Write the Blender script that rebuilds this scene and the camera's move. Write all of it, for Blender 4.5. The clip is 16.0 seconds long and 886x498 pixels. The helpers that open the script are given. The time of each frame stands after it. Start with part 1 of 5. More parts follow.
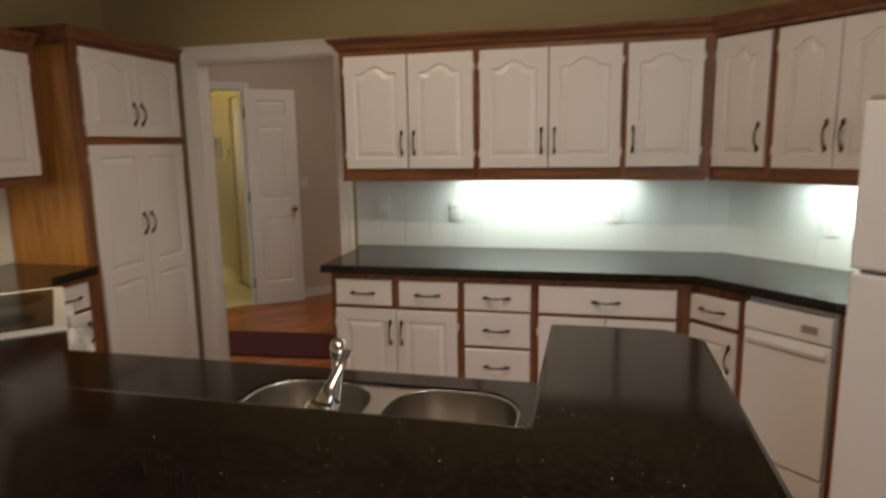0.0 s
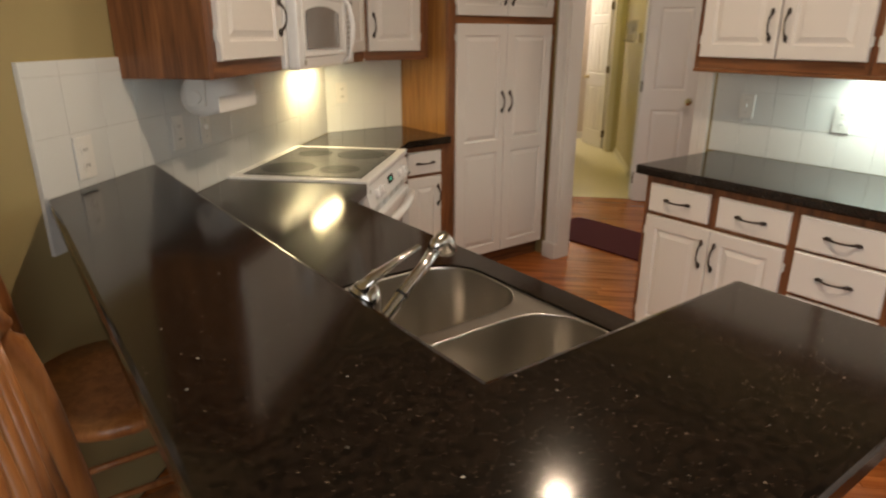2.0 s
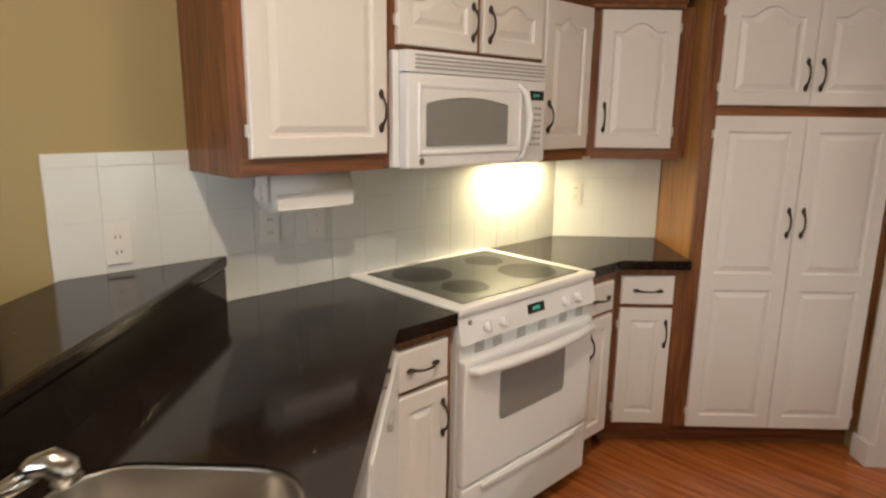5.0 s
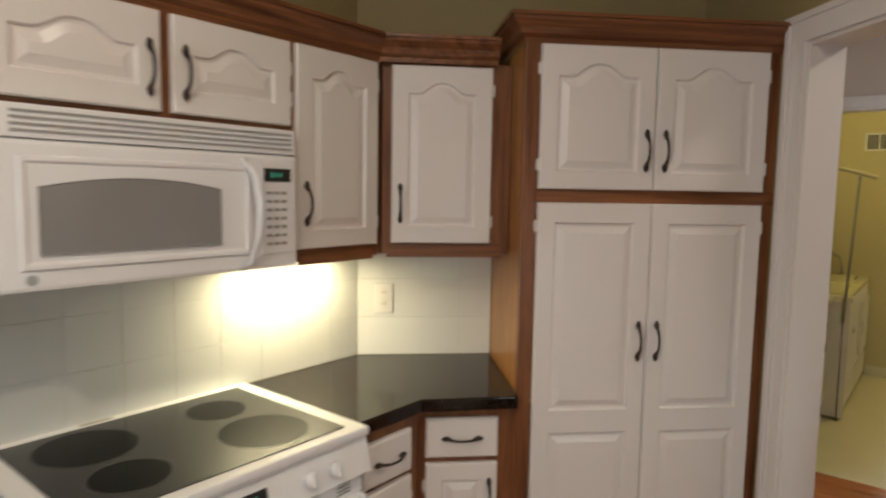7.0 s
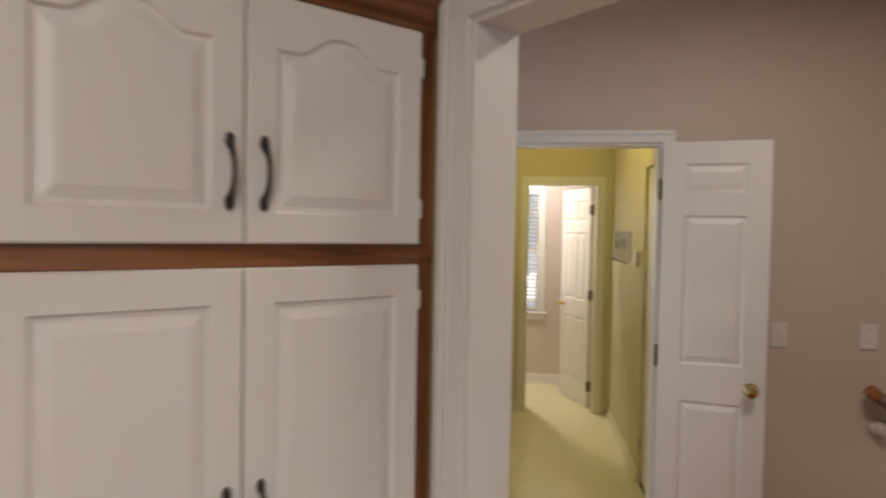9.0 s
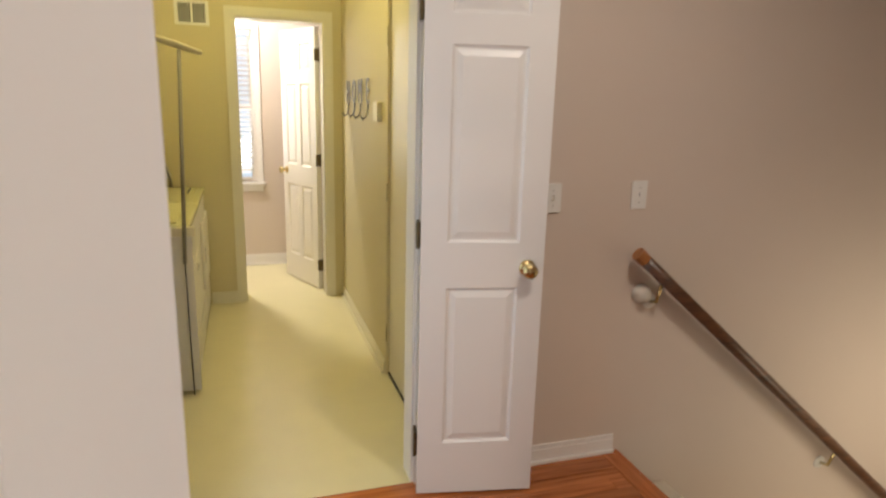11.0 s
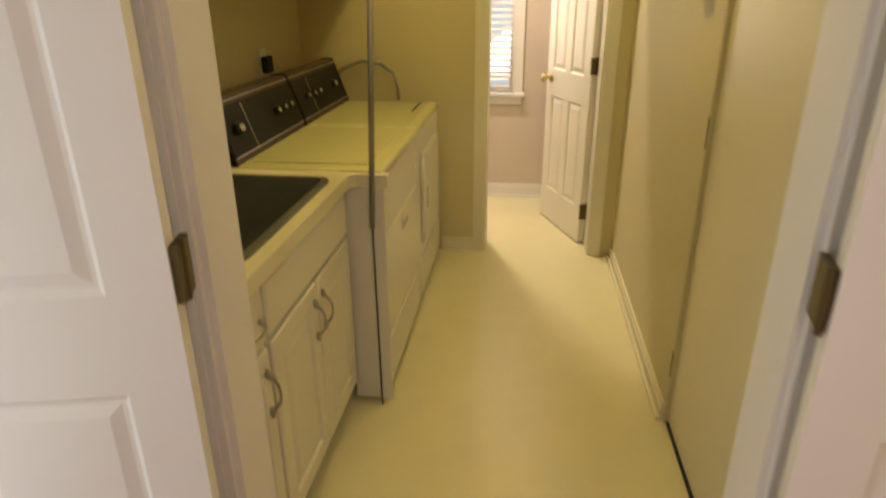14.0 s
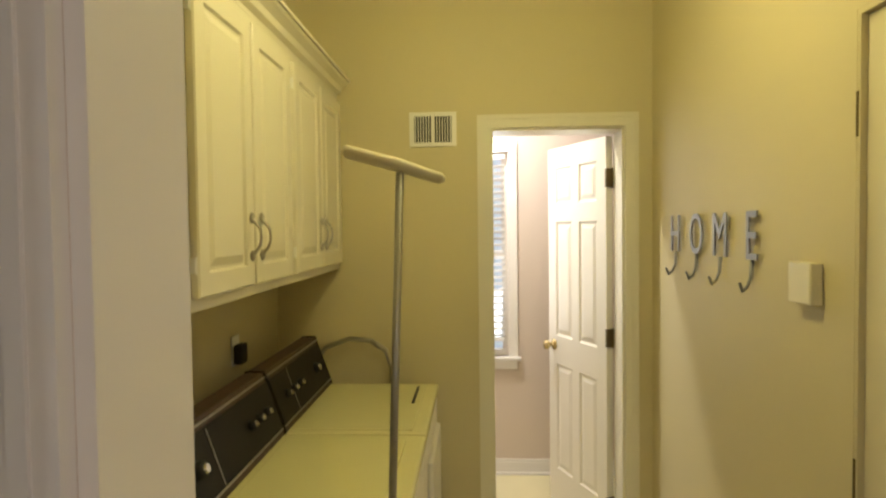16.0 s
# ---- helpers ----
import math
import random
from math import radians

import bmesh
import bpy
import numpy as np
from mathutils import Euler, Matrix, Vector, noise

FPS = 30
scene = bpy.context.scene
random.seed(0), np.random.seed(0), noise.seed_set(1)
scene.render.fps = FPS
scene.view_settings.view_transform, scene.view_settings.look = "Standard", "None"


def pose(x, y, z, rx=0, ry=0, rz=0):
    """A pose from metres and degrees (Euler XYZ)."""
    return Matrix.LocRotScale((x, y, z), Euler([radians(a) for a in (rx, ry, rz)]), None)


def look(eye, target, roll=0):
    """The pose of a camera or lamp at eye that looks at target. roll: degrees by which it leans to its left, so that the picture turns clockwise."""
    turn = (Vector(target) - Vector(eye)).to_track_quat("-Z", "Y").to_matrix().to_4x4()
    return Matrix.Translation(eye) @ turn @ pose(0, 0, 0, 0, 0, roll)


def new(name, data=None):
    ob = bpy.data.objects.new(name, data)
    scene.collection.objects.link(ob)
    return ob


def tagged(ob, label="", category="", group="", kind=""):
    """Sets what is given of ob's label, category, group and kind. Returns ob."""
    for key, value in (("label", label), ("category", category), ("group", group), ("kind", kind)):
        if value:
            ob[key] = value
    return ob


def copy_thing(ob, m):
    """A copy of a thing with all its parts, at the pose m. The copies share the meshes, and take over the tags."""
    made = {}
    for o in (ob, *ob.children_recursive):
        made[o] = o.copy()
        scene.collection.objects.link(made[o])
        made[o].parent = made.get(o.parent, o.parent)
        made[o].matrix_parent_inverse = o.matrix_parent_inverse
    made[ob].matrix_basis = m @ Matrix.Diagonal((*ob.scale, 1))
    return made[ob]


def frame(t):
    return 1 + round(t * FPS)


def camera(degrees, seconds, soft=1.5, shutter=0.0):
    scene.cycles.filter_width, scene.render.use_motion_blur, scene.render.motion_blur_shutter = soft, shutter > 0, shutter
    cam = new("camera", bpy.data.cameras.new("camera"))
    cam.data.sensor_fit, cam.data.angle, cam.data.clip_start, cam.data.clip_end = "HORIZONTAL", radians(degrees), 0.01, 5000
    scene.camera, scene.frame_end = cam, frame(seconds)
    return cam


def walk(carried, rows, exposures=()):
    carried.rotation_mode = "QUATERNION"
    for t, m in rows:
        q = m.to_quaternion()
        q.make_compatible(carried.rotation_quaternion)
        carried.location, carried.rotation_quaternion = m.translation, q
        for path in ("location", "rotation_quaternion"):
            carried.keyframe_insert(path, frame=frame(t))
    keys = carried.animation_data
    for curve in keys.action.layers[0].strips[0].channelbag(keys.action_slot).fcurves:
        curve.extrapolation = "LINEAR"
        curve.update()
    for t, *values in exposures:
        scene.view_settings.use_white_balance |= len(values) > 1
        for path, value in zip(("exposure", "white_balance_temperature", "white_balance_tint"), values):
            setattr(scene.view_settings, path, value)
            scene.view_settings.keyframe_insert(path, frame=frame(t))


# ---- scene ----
cam = camera(70.5, 16.0, soft=2.2, shutter=0.5)
PATH = [
    (0, pose(1.788, 0.655, 1.510, 80.50, 0.94, -76.72)),
    (0.5, pose(1.878, 0.508, 1.501, 75.48, 1.40, -67.59)),
    (1, pose(2.014, 0.425, 1.477, 74.52, 0.01, -58.11)),
    (1.5, pose(2.136, 0.328, 1.480, 72.76, 0.97, -45.91)),
    (2, pose(2.267, 0.226, 1.479, 71.05, -0.26, -36.50)),
    (2.5, pose(2.447, 0.177, 1.462, 70.64, -0.51, -29.64)),
    (3, pose(2.650, 0.195, 1.488, 71.07, -0.39, -21.26)),
    (3.2, pose(2.743, 0.194, 1.478, 70.94, 0.39, -18.31)),
    (5.3, pose(3.567, 0.557, 1.538, 78.91, -1.41, 3.26)),
    (5.5, pose(3.638, 0.618, 1.546, 79.45, -1.58, 4.12)),
    (6, pose(3.758, 0.788, 1.555, 81.11, -0.37, 2.78)),
    (6.5, pose(3.879, 1.015, 1.565, 83.82, -0.84, -1.73)),
    (7, pose(4.037, 1.231, 1.566, 84.69, -0.97, -6.11)),
    (7.5, pose(4.181, 1.442, 1.592, 85.64, -2.14, -10.60)),
    (8, pose(4.306, 1.685, 1.595, 86.46, -2.30, -19.53)),
    (8.5, pose(4.393, 1.914, 1.607, 87.30, -0.96, -28.86)),
    (9, pose(4.529, 2.081, 1.606, 88.40, -1.04, -37.42)),
    (9.5, pose(4.702, 2.245, 1.595, 86.89, -0.99, -49.02)),
    (10, pose(4.848, 2.413, 1.568, 84.68, -0.70, -59.13)),
    (10.2, pose(4.909, 2.488, 1.561, 83.13, 0.01, -62.93)),
    (12.3, pose(5.635, 2.972, 1.428, 66.47, 0.97, -55.28)),
    (12.5, pose(5.694, 3.025, 1.426, 65.92, 0.56, -52.82)),
    (13, pose(5.894, 3.145, 1.415, 66.09, -0.83, -44.82)),
    (13.5, pose(6.094, 3.297, 1.395, 64.99, 0.13, -39.43)),
    (14, pose(6.253, 3.512, 1.420, 67.78, 0.34, -37.94)),
    (14.5, pose(6.375, 3.684, 1.434, 71.04, 0.08, -35.35)),
    (15, pose(6.465, 3.849, 1.473, 76.01, -0.35, -35.23)),
    (15.5, pose(6.459, 4.002, 1.549, 83.70, -0.20, -39.49)),
    (16, pose(6.433, 4.079, 1.593, 88.09, 0.70, -42.13)),
]
EXPOSURES = [(0.0, -1.24, 7150, 14), (0.5, -1.12, 7300, 15), (1.0, -0.94, 7350, 15), (2.0, -0.74, 7350, 14), (3.0, -0.58, 7150, 14), (5.5, -0.33, 6650, 12),
             (6.0, -0.37, 6450, 11), (7.0, -0.62, 6500, 12), (7.5, -0.73, 6500, 13), (8.0, -1.06, 6650, 14), (8.5, -0.87, 6250, 12), (9.0, -0.50, 6350, 12), (9.5, -0.18, 6400, 12),
             (10.0, 0.17, 6300, 12), (12.5, 0.02, 6700, 10), (13.0, -0.15, 7300, 12), (13.5, -0.35, 7850, 13), (14.0, -0.10, 7600, 13), (14.5, -0.05, 7250, 11), (15.0, -0.04, 6950, 11),
             (15.5, -0.10, 6650, 10), (16.0, -0.13, 6350, 9)]
L_NOOK, L_DOWN, L_SINK, L_TUBE, L_COOK, L_HALL, L_HWIN = 57, 12, 36, 18, 8.5, 19, 11
L_LAUN, L_NORTH, L_FAR, L_STAIR = 22.5, 6, 36, 10
walk(cam, PATH, EXPOSURES)

# ---- world and light ----
world = bpy.data.worlds.new("sky")
scene.world = world
world.use_nodes = True
wn = world.node_tree.nodes
sky = wn.new("ShaderNodeTexSky")
sky.sky_type = "NISHITA"
sky.sun_disc = False
sky.sun_elevation, sky.sun_rotation = radians(35), radians(200)
wn["Background"].inputs[1].default_value = 0.12
world.node_tree.links.new(sky.outputs[0], wn["Background"].inputs[0])
R2 = math.sqrt(0.5)


def uv(u, v):
    """Place in the rooms that stand at 45 degrees: u to the south-east, v to the north-east."""
    return (u + v) * R2, (v - u) * R2


def bulb(name, at, radius, watts, colour):
    d = bpy.data.lights.new(name, "POINT")
    d.energy, d.color, d.shadow_soft_size = watts, colour, radius
    ob = new(name, d)
    ob.location = at
    return ob


def area_lamp(name, eye, target, sx, sy, watts, colour, spread=180):
    d = bpy.data.lights.new(name, "AREA")
    d.shape, d.size, d.size_y, d.energy, d.color, d.spread = "RECTANGLE", sx, sy, watts, colour, radians(spread)
    ob = new(name, d)
    ob.matrix_world = look(eye, target)
    return ob


DAY, WARM, COOL, YELLOW = (0.83, 0.92, 1.0), (1.0, 0.84, 0.66), (0.78, 1.0, 0.95), (1.0, 0.87, 0.36)
area_lamp("window_light_nook", (*uv(2.07, 0.36), 1.35), (*uv(2.07, 3.0), 1.25), 2.2, 1.8, L_NOOK, DAY)
area_lamp("downlight_light", (4.12, 1.82, 2.70), (4.12, 1.82, 0), 0.09, 0.09, L_DOWN, WARM)
area_lamp("downlight_light", (3.40, 0.90, 2.70), (3.40, 0.90, 0), 0.09, 0.09, L_SINK, WARM)
area_lamp("tube_light", (5.225, 0.92, 1.321), (5.25, 0.92, 0.9), 0.90, 0.05, L_TUBE, COOL)
area_lamp("tube_light", (*uv(3.69, 3.09), 1.321), (*uv(3.71, 3.09), 0.9), 0.40, 0.05, L_TUBE * 0.5, COOL)
area_lamp("corner_tube_light", (*uv(0.30, 5.05), 1.316), (*uv(0.32, 5.05), 0.9), 0.40, 0.06, L_COOK, (1.0, 0.86, 0.50))
area_lamp("hall_light", (*uv(2.75, 6.35), 2.685), (*uv(2.77, 6.35), 0), 0.26, 0.26, L_HALL, (1.0, 0.90, 0.78))
bulb("laundry_light", (*uv(1.75, 9.0), 2.50), 0.12, L_LAUN, YELLOW)
area_lamp("window_light_north", (*uv(1.55, 11.40), 1.45), (*uv(1.75, 10.3), 1.2), 0.62, 1.25, L_NORTH, (1.0, 0.95, 0.90))
area_lamp("window_light_hall", (5.510, 4.55, 1.03), (6.51, 4.55, 1.03), 1.0, 1.8, L_HWIN, (0.82, 0.92, 1.0))
area_lamp("far_room_light", (*uv(1.58, 10.98), 2.66), (*uv(1.60, 10.98), 0), 0.10, 0.10, L_FAR, (1.0, 0.93, 0.82))
area_lamp("stair_light", (*uv(5.1, 6.72), 0.0), (*uv(5.0, 7.7), -0.25), 1.3, 1.3, L_STAIR, (1.0, 0.85, 0.6))


# ---- materials ----
def mat(name, colour, rough=0.5, metal=0.0, var=0.12, scale=6.0, bump=0.0, bscale=60.0, coat=0.0, spec=0.5, obj_random=0.0):
    """Paint or plain surface: broad and fine variation of colour and gloss, and a fine relief."""
    m = bpy.data.materials.new(name)
    m.use_nodes = True
    nt = m.node_tree
    n, l = nt.nodes, nt.links
    b = n["Principled BSDF"]
    b.inputs["Roughness"].default_value, b.inputs["Metallic"].default_value = rough, metal
    b.inputs["Coat Weight"].default_value, b.inputs["Specular IOR Level"].default_value = coat, spec
    tc = n.new("ShaderNodeTexCoord")
    n1 = n.new("ShaderNodeTexNoise")
    n1.inputs["Scale"].default_value, n1.inputs["Detail"].default_value = scale, 6
    l.new(tc.outputs["Object"], n1.inputs["Vector"])
    ramp = n.new("ShaderNodeMix")
    ramp.data_type = "RGBA"
    ramp.inputs[6].default_value = (*[c * (1 - var) for c in colour], 1)
    ramp.inputs[7].default_value = (*[min(1, c * (1 + var)) for c in colour], 1)
    l.new(n1.outputs[0], ramp.inputs[0])
    out = ramp.outputs[2]
    if obj_random:
        info = n.new("ShaderNodeObjectInfo")
        hsv = n.new("ShaderNodeHueSaturation")
        mr = n.new("ShaderNodeMapRange")
        mr.inputs[3].default_value, mr.inputs[4].default_value = 1 - obj_random, 1 + obj_random
        l.new(info.outputs["Random"], mr.inputs[0])
        l.new(mr.outputs[0], hsv.inputs["Value"])
        l.new(out, hsv.inputs["Color"])
        out = hsv.outputs[0]
    l.new(out, b.inputs["Base Color"])
    rr = n.new("ShaderNodeMapRange")
    rr.inputs[3].default_value, rr.inputs[4].default_value = max(0.02, rough - min(0.06, var)), min(1, rough + min(0.08, var))
    l.new(n1.outputs[0], rr.inputs[0])
    l.new(rr.outputs[0], b.inputs["Roughness"])
    if bump:
        n2 = n.new("ShaderNodeTexNoise")
        n2.inputs["Scale"].default_value, n2.inputs["Detail"].default_value = bscale, 4
        l.new(tc.outputs["Object"], n2.inputs["Vector"])
        bp = n.new("ShaderNodeBump")
        bp.inputs["Strength"].default_value, bp.inputs["Distance"].default_value = bump, 0.002
        l.new(n2.outputs[0], bp.inputs["Height"])
        l.new(bp.outputs[0], b.inputs["Normal"])
    return m


def wood(name, dark, light, rough=0.35, axis="z", scale=1.0, obj_random=0.0, coat=0.0):
    """Oak: long pores and cathedral bands along one axis."""
    m = bpy.data.materials.new(name)
    m.use_nodes = True
    nt = m.node_tree
    n, l = nt.nodes, nt.links
    b = n["Principled BSDF"]
    b.inputs["Roughness"].default_value, b.inputs["Coat Weight"].default_value = rough, coat
    b.inputs["Coat Roughness"].default_value = 0.15
    tc = n.new("ShaderNodeTexCoord")
    mp = n.new("ShaderNodeMapping")
    stretch = {"x": (0.06, 1, 1), "y": (1, 0.06, 1), "z": (1, 1, 0.06)}[axis]
    mp.inputs["Scale"].default_value = [s * scale for s in stretch]
    info = n.new("ShaderNodeObjectInfo")
    off = n.new("ShaderNodeVectorMath")
    off.operation = "MULTIPLY_ADD"
    off.inputs[1].default_value = (7.0, 5.0, 3.0)
    l.new(info.outputs["Random"], off.inputs[0])
    l.new(tc.outputs["Object"], off.inputs[2])
    l.new(off.outputs[0], mp.inputs["Vector"])
    n1 = n.new("ShaderNodeTexNoise")
    n1.inputs["Scale"].default_value, n1.inputs["Detail"].default_value, n1.inputs["Distortion"].default_value = 34, 8, 0.8
    n2 = n.new("ShaderNodeTexNoise")
    n2.inputs["Scale"].default_value, n2.inputs["Detail"].default_value = 160, 3
    l.new(mp.outputs[0], n1.inputs["Vector"])
    l.new(mp.outputs[0], n2.inputs["Vector"])
    mx = n.new("ShaderNodeMath")
    mx.operation = "MULTIPLY_ADD"
    mx.inputs[1].default_value = 0.35
    l.new(n2.outputs[0], mx.inputs[0])
    l.new(n1.outputs[0], mx.inputs[2])
    wv = n.new("ShaderNodeTexWave")
    wv.wave_type, wv.bands_direction = "BANDS", "DIAGONAL"
    wv.inputs["Scale"].default_value, wv.inputs["Distortion"].default_value = 9.0, 10.0
    wv.inputs["Detail"].default_value, wv.inputs["Detail Scale"].default_value = 3, 1.4
    l.new(mp.outputs[0], wv.inputs["Vector"])
    ring = n.new("ShaderNodeMath")
    ring.operation = "MULTIPLY_ADD"
    ring.inputs[1].default_value = 0.08
    l.new(wv.outputs["Fac"], ring.inputs[0])
    l.new(mx.outputs[0], ring.inputs[2])
    mx = ring
    cr = n.new("ShaderNodeValToRGB")
    cr.color_ramp.elements[0].position, cr.color_ramp.elements[1].position = 0.46, 0.93
    cr.color_ramp.elements[0].color, cr.color_ramp.elements[1].color = (*dark, 1), (*light, 1)
    l.new(mx.outputs[0], cr.inputs[0])
    out = cr.outputs[0]
    if obj_random:
        hsv = n.new("ShaderNodeHueSaturation")
        mr = n.new("ShaderNodeMapRange")
        mr.inputs[3].default_value, mr.inputs[4].default_value = 1 - obj_random, 1 + obj_random
        l.new(info.outputs["Random"], mr.inputs[0])
        l.new(mr.outputs[0], hsv.inputs["Value"])
        l.new(out, hsv.inputs["Color"])
        out = hsv.outputs[0]
    l.new(out, b.inputs["Base Color"])
    bp = n.new("ShaderNodeBump")
    bp.inputs["Strength"].default_value, bp.inputs["Distance"].default_value = 0.25, 0.001
    l.new(mx.outputs[0], bp.inputs["Height"])
    l.new(bp.outputs[0], b.inputs["Normal"])
    return m


def granite(name):
    """Polished near-black stone with brown clouds and bright mineral specks."""
    m = bpy.data.materials.new(name)
    m.use_nodes = True
    nt = m.node_tree
    n, l = nt.nodes, nt.links
    b = n["Principled BSDF"]
    b.inputs["Roughness"].default_value = 0.115
    b.inputs["Specular IOR Level"].default_value = 0.37
    tc = n.new("ShaderNodeTexCoord")
    no = n.new("ShaderNodeTexNoise")
    no.inputs["Scale"].default_value, no.inputs["Detail"].default_value = 90, 5
    l.new(tc.outputs["Object"], no.inputs["Vector"])
    base = n.new("ShaderNodeValToRGB")
    base.color_ramp.elements[0].position, base.color_ramp.elements[1].position = 0.38, 0.72
    base.color_ramp.elements[0].color, base.color_ramp.elements[1].color = (0.0060, 0.0046, 0.0038, 1), (0.024, 0.0155, 0.011, 1)
    l.new(no.outputs[0], base.inputs[0])
    col = base.outputs[0]
    for sc, lim, tint, rare in ((58, 0.12, (0.44, 0.42, 0.37), 0.935), (120, 0.18, (0.19, 0.150, 0.11), 0.92), (300, 0.30, (0.085, 0.058, 0.040), 0.83)):
        vo = n.new("ShaderNodeTexVoronoi")
        vo.inputs["Scale"].default_value = sc
        l.new(tc.outputs["Object"], vo.inputs["Vector"])
        lt = n.new("ShaderNodeMath")
        lt.operation = "LESS_THAN"
        lt.inputs[1].default_value = lim
        l.new(vo.outputs["Distance"], lt.inputs[0])
        sp = n.new("ShaderNodeSeparateColor")
        l.new(vo.outputs["Color"], sp.inputs[0])
        gt = n.new("ShaderNodeMath")
        gt.operation = "GREATER_THAN"
        gt.inputs[1].default_value = rare
        l.new(sp.outputs[0], gt.inputs[0])
        mu = n.new("ShaderNodeMath")
        mu.operation = "MULTIPLY"
        l.new(lt.outputs[0], mu.inputs[0])
        l.new(gt.outputs[0], mu.inputs[1])
        dim = n.new("ShaderNodeMath")
        dim.operation = "MULTIPLY"
        l.new(mu.outputs[0], dim.inputs[0])
        l.new(sp.outputs[1], dim.inputs[1])
        mu = dim
        mix = n.new("ShaderNodeMix")
        mix.data_type = "RGBA"
        mix.inputs[7].default_value = (*tint, 1)
        l.new(mu.outputs[0], mix.inputs[0])
        l.new(col, mix.inputs[6])
        col = mix.outputs[2]
    l.new(col, b.inputs["Base Color"])
    return m


def glow(name, colour, strength):
    m = bpy.data.materials.new(name)
    m.use_nodes = True
    b = m.node_tree.nodes["Principled BSDF"]
    b.inputs["Base Color"].default_value = (*colour, 1)
    b.inputs["Emission Color"].default_value, b.inputs["Emission Strength"].default_value = (*colour, 1), strength
    return m


def glass(name):
    m = bpy.data.materials.new(name)
    m.use_nodes = True
    b = m.node_tree.nodes["Principled BSDF"]
    b.inputs["Transmission Weight"].default_value, b.inputs["Roughness"].default_value, b.inputs["IOR"].default_value = 1, 0.01, 1.1
    return m


M_WHITE = mat("white_cabinet_paint", (0.768, 0.737, 0.710), 0.31, var=0.02, scale=3, bump=0.03, bscale=110)
M_TRIM = mat("white_trim_paint", (0.76, 0.735, 0.71), 0.38, var=0.03, scale=2, bump=0.06, bscale=30)
M_OAK = wood("red_oak_stain", (0.074, 0.023, 0.008), (0.270, 0.106, 0.041), 0.36)
M_OAKX = wood("red_oak_stain_lengthwise", (0.074, 0.023, 0.008), (0.270, 0.106, 0.041), 0.36, axis="x")
# lighter finish of the same oak, with the corner lamp's warm light mixed in
M_OAKG = wood("lamplit_golden_oak", (0.21, 0.082, 0.014), (0.43, 0.195, 0.046), 0.30)
M_RAIL = wood("dark_stained_rail", (0.040, 0.015, 0.006), (0.150, 0.064, 0.028), 0.32, axis="x")
M_FLOOR = wood("oak_floor_varnish", (0.205, 0.052, 0.012), (0.50, 0.165, 0.046), 0.21, axis="x", scale=0.8, obj_random=0.18)
M_CHAIR = wood("honey_oak_varnish", (0.22, 0.075, 0.022), (0.44, 0.185, 0.065), 0.28)
M_GRAN = granite("black_granite")
M_TILE = mat("glazed_white_tile", (0.715, 0.73, 0.718), 0.15, var=0.03, scale=2, bump=0.05, bscale=20, obj_random=0.012)
M_GROUT = mat("grout", (0.73, 0.725, 0.70), 0.85, var=0.1, scale=30, bump=0.3)
M_WALLK = mat("tan_wall_paint", (0.36, 0.285, 0.135), 0.62, var=0.04, scale=1.5, bump=0.12, bscale=140)
M_WALLH = mat("rose_beige_wall_paint", (0.615, 0.53, 0.462), 0.62, var=0.04, scale=1.5, bump=0.12, bscale=140)
M_WALLL = mat("olive_beige_wall_paint", (0.565, 0.50, 0.300), 0.60, var=0.04, scale=1.5, bump=0.12, bscale=140)
# unseen ceiling, darkened so less light bounces and the granite reflects dimmer
M_CEILK = mat("dimmed_kitchen_ceiling", (0.40, 0.345, 0.235), 0.9, var=0.03, scale=4, bump=0.4, bscale=90)
M_CEIL = mat("ceiling_paint", (0.72, 0.69, 0.62), 0.9, var=0.03, scale=4, bump=0.4, bscale=90)
M_VINYL = mat("cream_vinyl", (0.68, 0.62, 0.385), 0.30, var=0.05, scale=7, bump=0.10, bscale=70)
M_APPL = mat("white_enamel", (0.82, 0.832, 0.845), 0.20, var=0.015, scale=2, bump=0.03, bscale=30)
M_APPG = mat("grey_plastic", (0.33, 0.325, 0.31), 0.35, var=0.05)
M_SMOKE = mat("smoked_oven_glass", (0.25, 0.245, 0.245), 0.12, var=0.03)
M_COOK = mat("black_ceramic_glass", (0.030, 0.031, 0.030), 0.13, var=0.2, scale=40)
M_RINGL = mat("burner_outline", (0.060, 0.061, 0.058), 0.15, var=0.1)
M_RING = mat("burner_ring", (0.002, 0.002, 0.002), 0.16, var=0.2, spec=0.10)
M_BRONZE = mat("oil_rubbed_bronze", (0.060, 0.047, 0.040), 0.32, metal=0.8, var=0.3, scale=40)
M_NICKEL = mat("brushed_nickel", (0.42, 0.40, 0.37), 0.30, metal=1.0, var=0.1)
M_CHROME = mat("chrome", (0.66, 0.645, 0.63), 0.18, metal=1.0, var=0.03)
M_STEEL = mat("brushed_stainless_steel", (0.60, 0.575, 0.54), 0.29, metal=1.0, var=0.03, scale=5)
M_BRASS = mat("polished_brass", (0.60, 0.49, 0.25), 0.15, metal=1.0, var=0.08)
M_HINGE = mat("antique_bronze_hinge", (0.15, 0.115, 0.06), 0.42, metal=0.9, var=0.2, scale=30)
M_PLATE = mat("white_plastic_plate", (0.74, 0.73, 0.70), 0.32, var=0.02)
M_DARK = mat("dark_slot", (0.012, 0.011, 0.010), 0.7, var=0.2)
M_PAPER = mat("paper_towel", (0.80, 0.79, 0.77), 0.95, var=0.03, scale=40, bump=0.6, bscale=120)
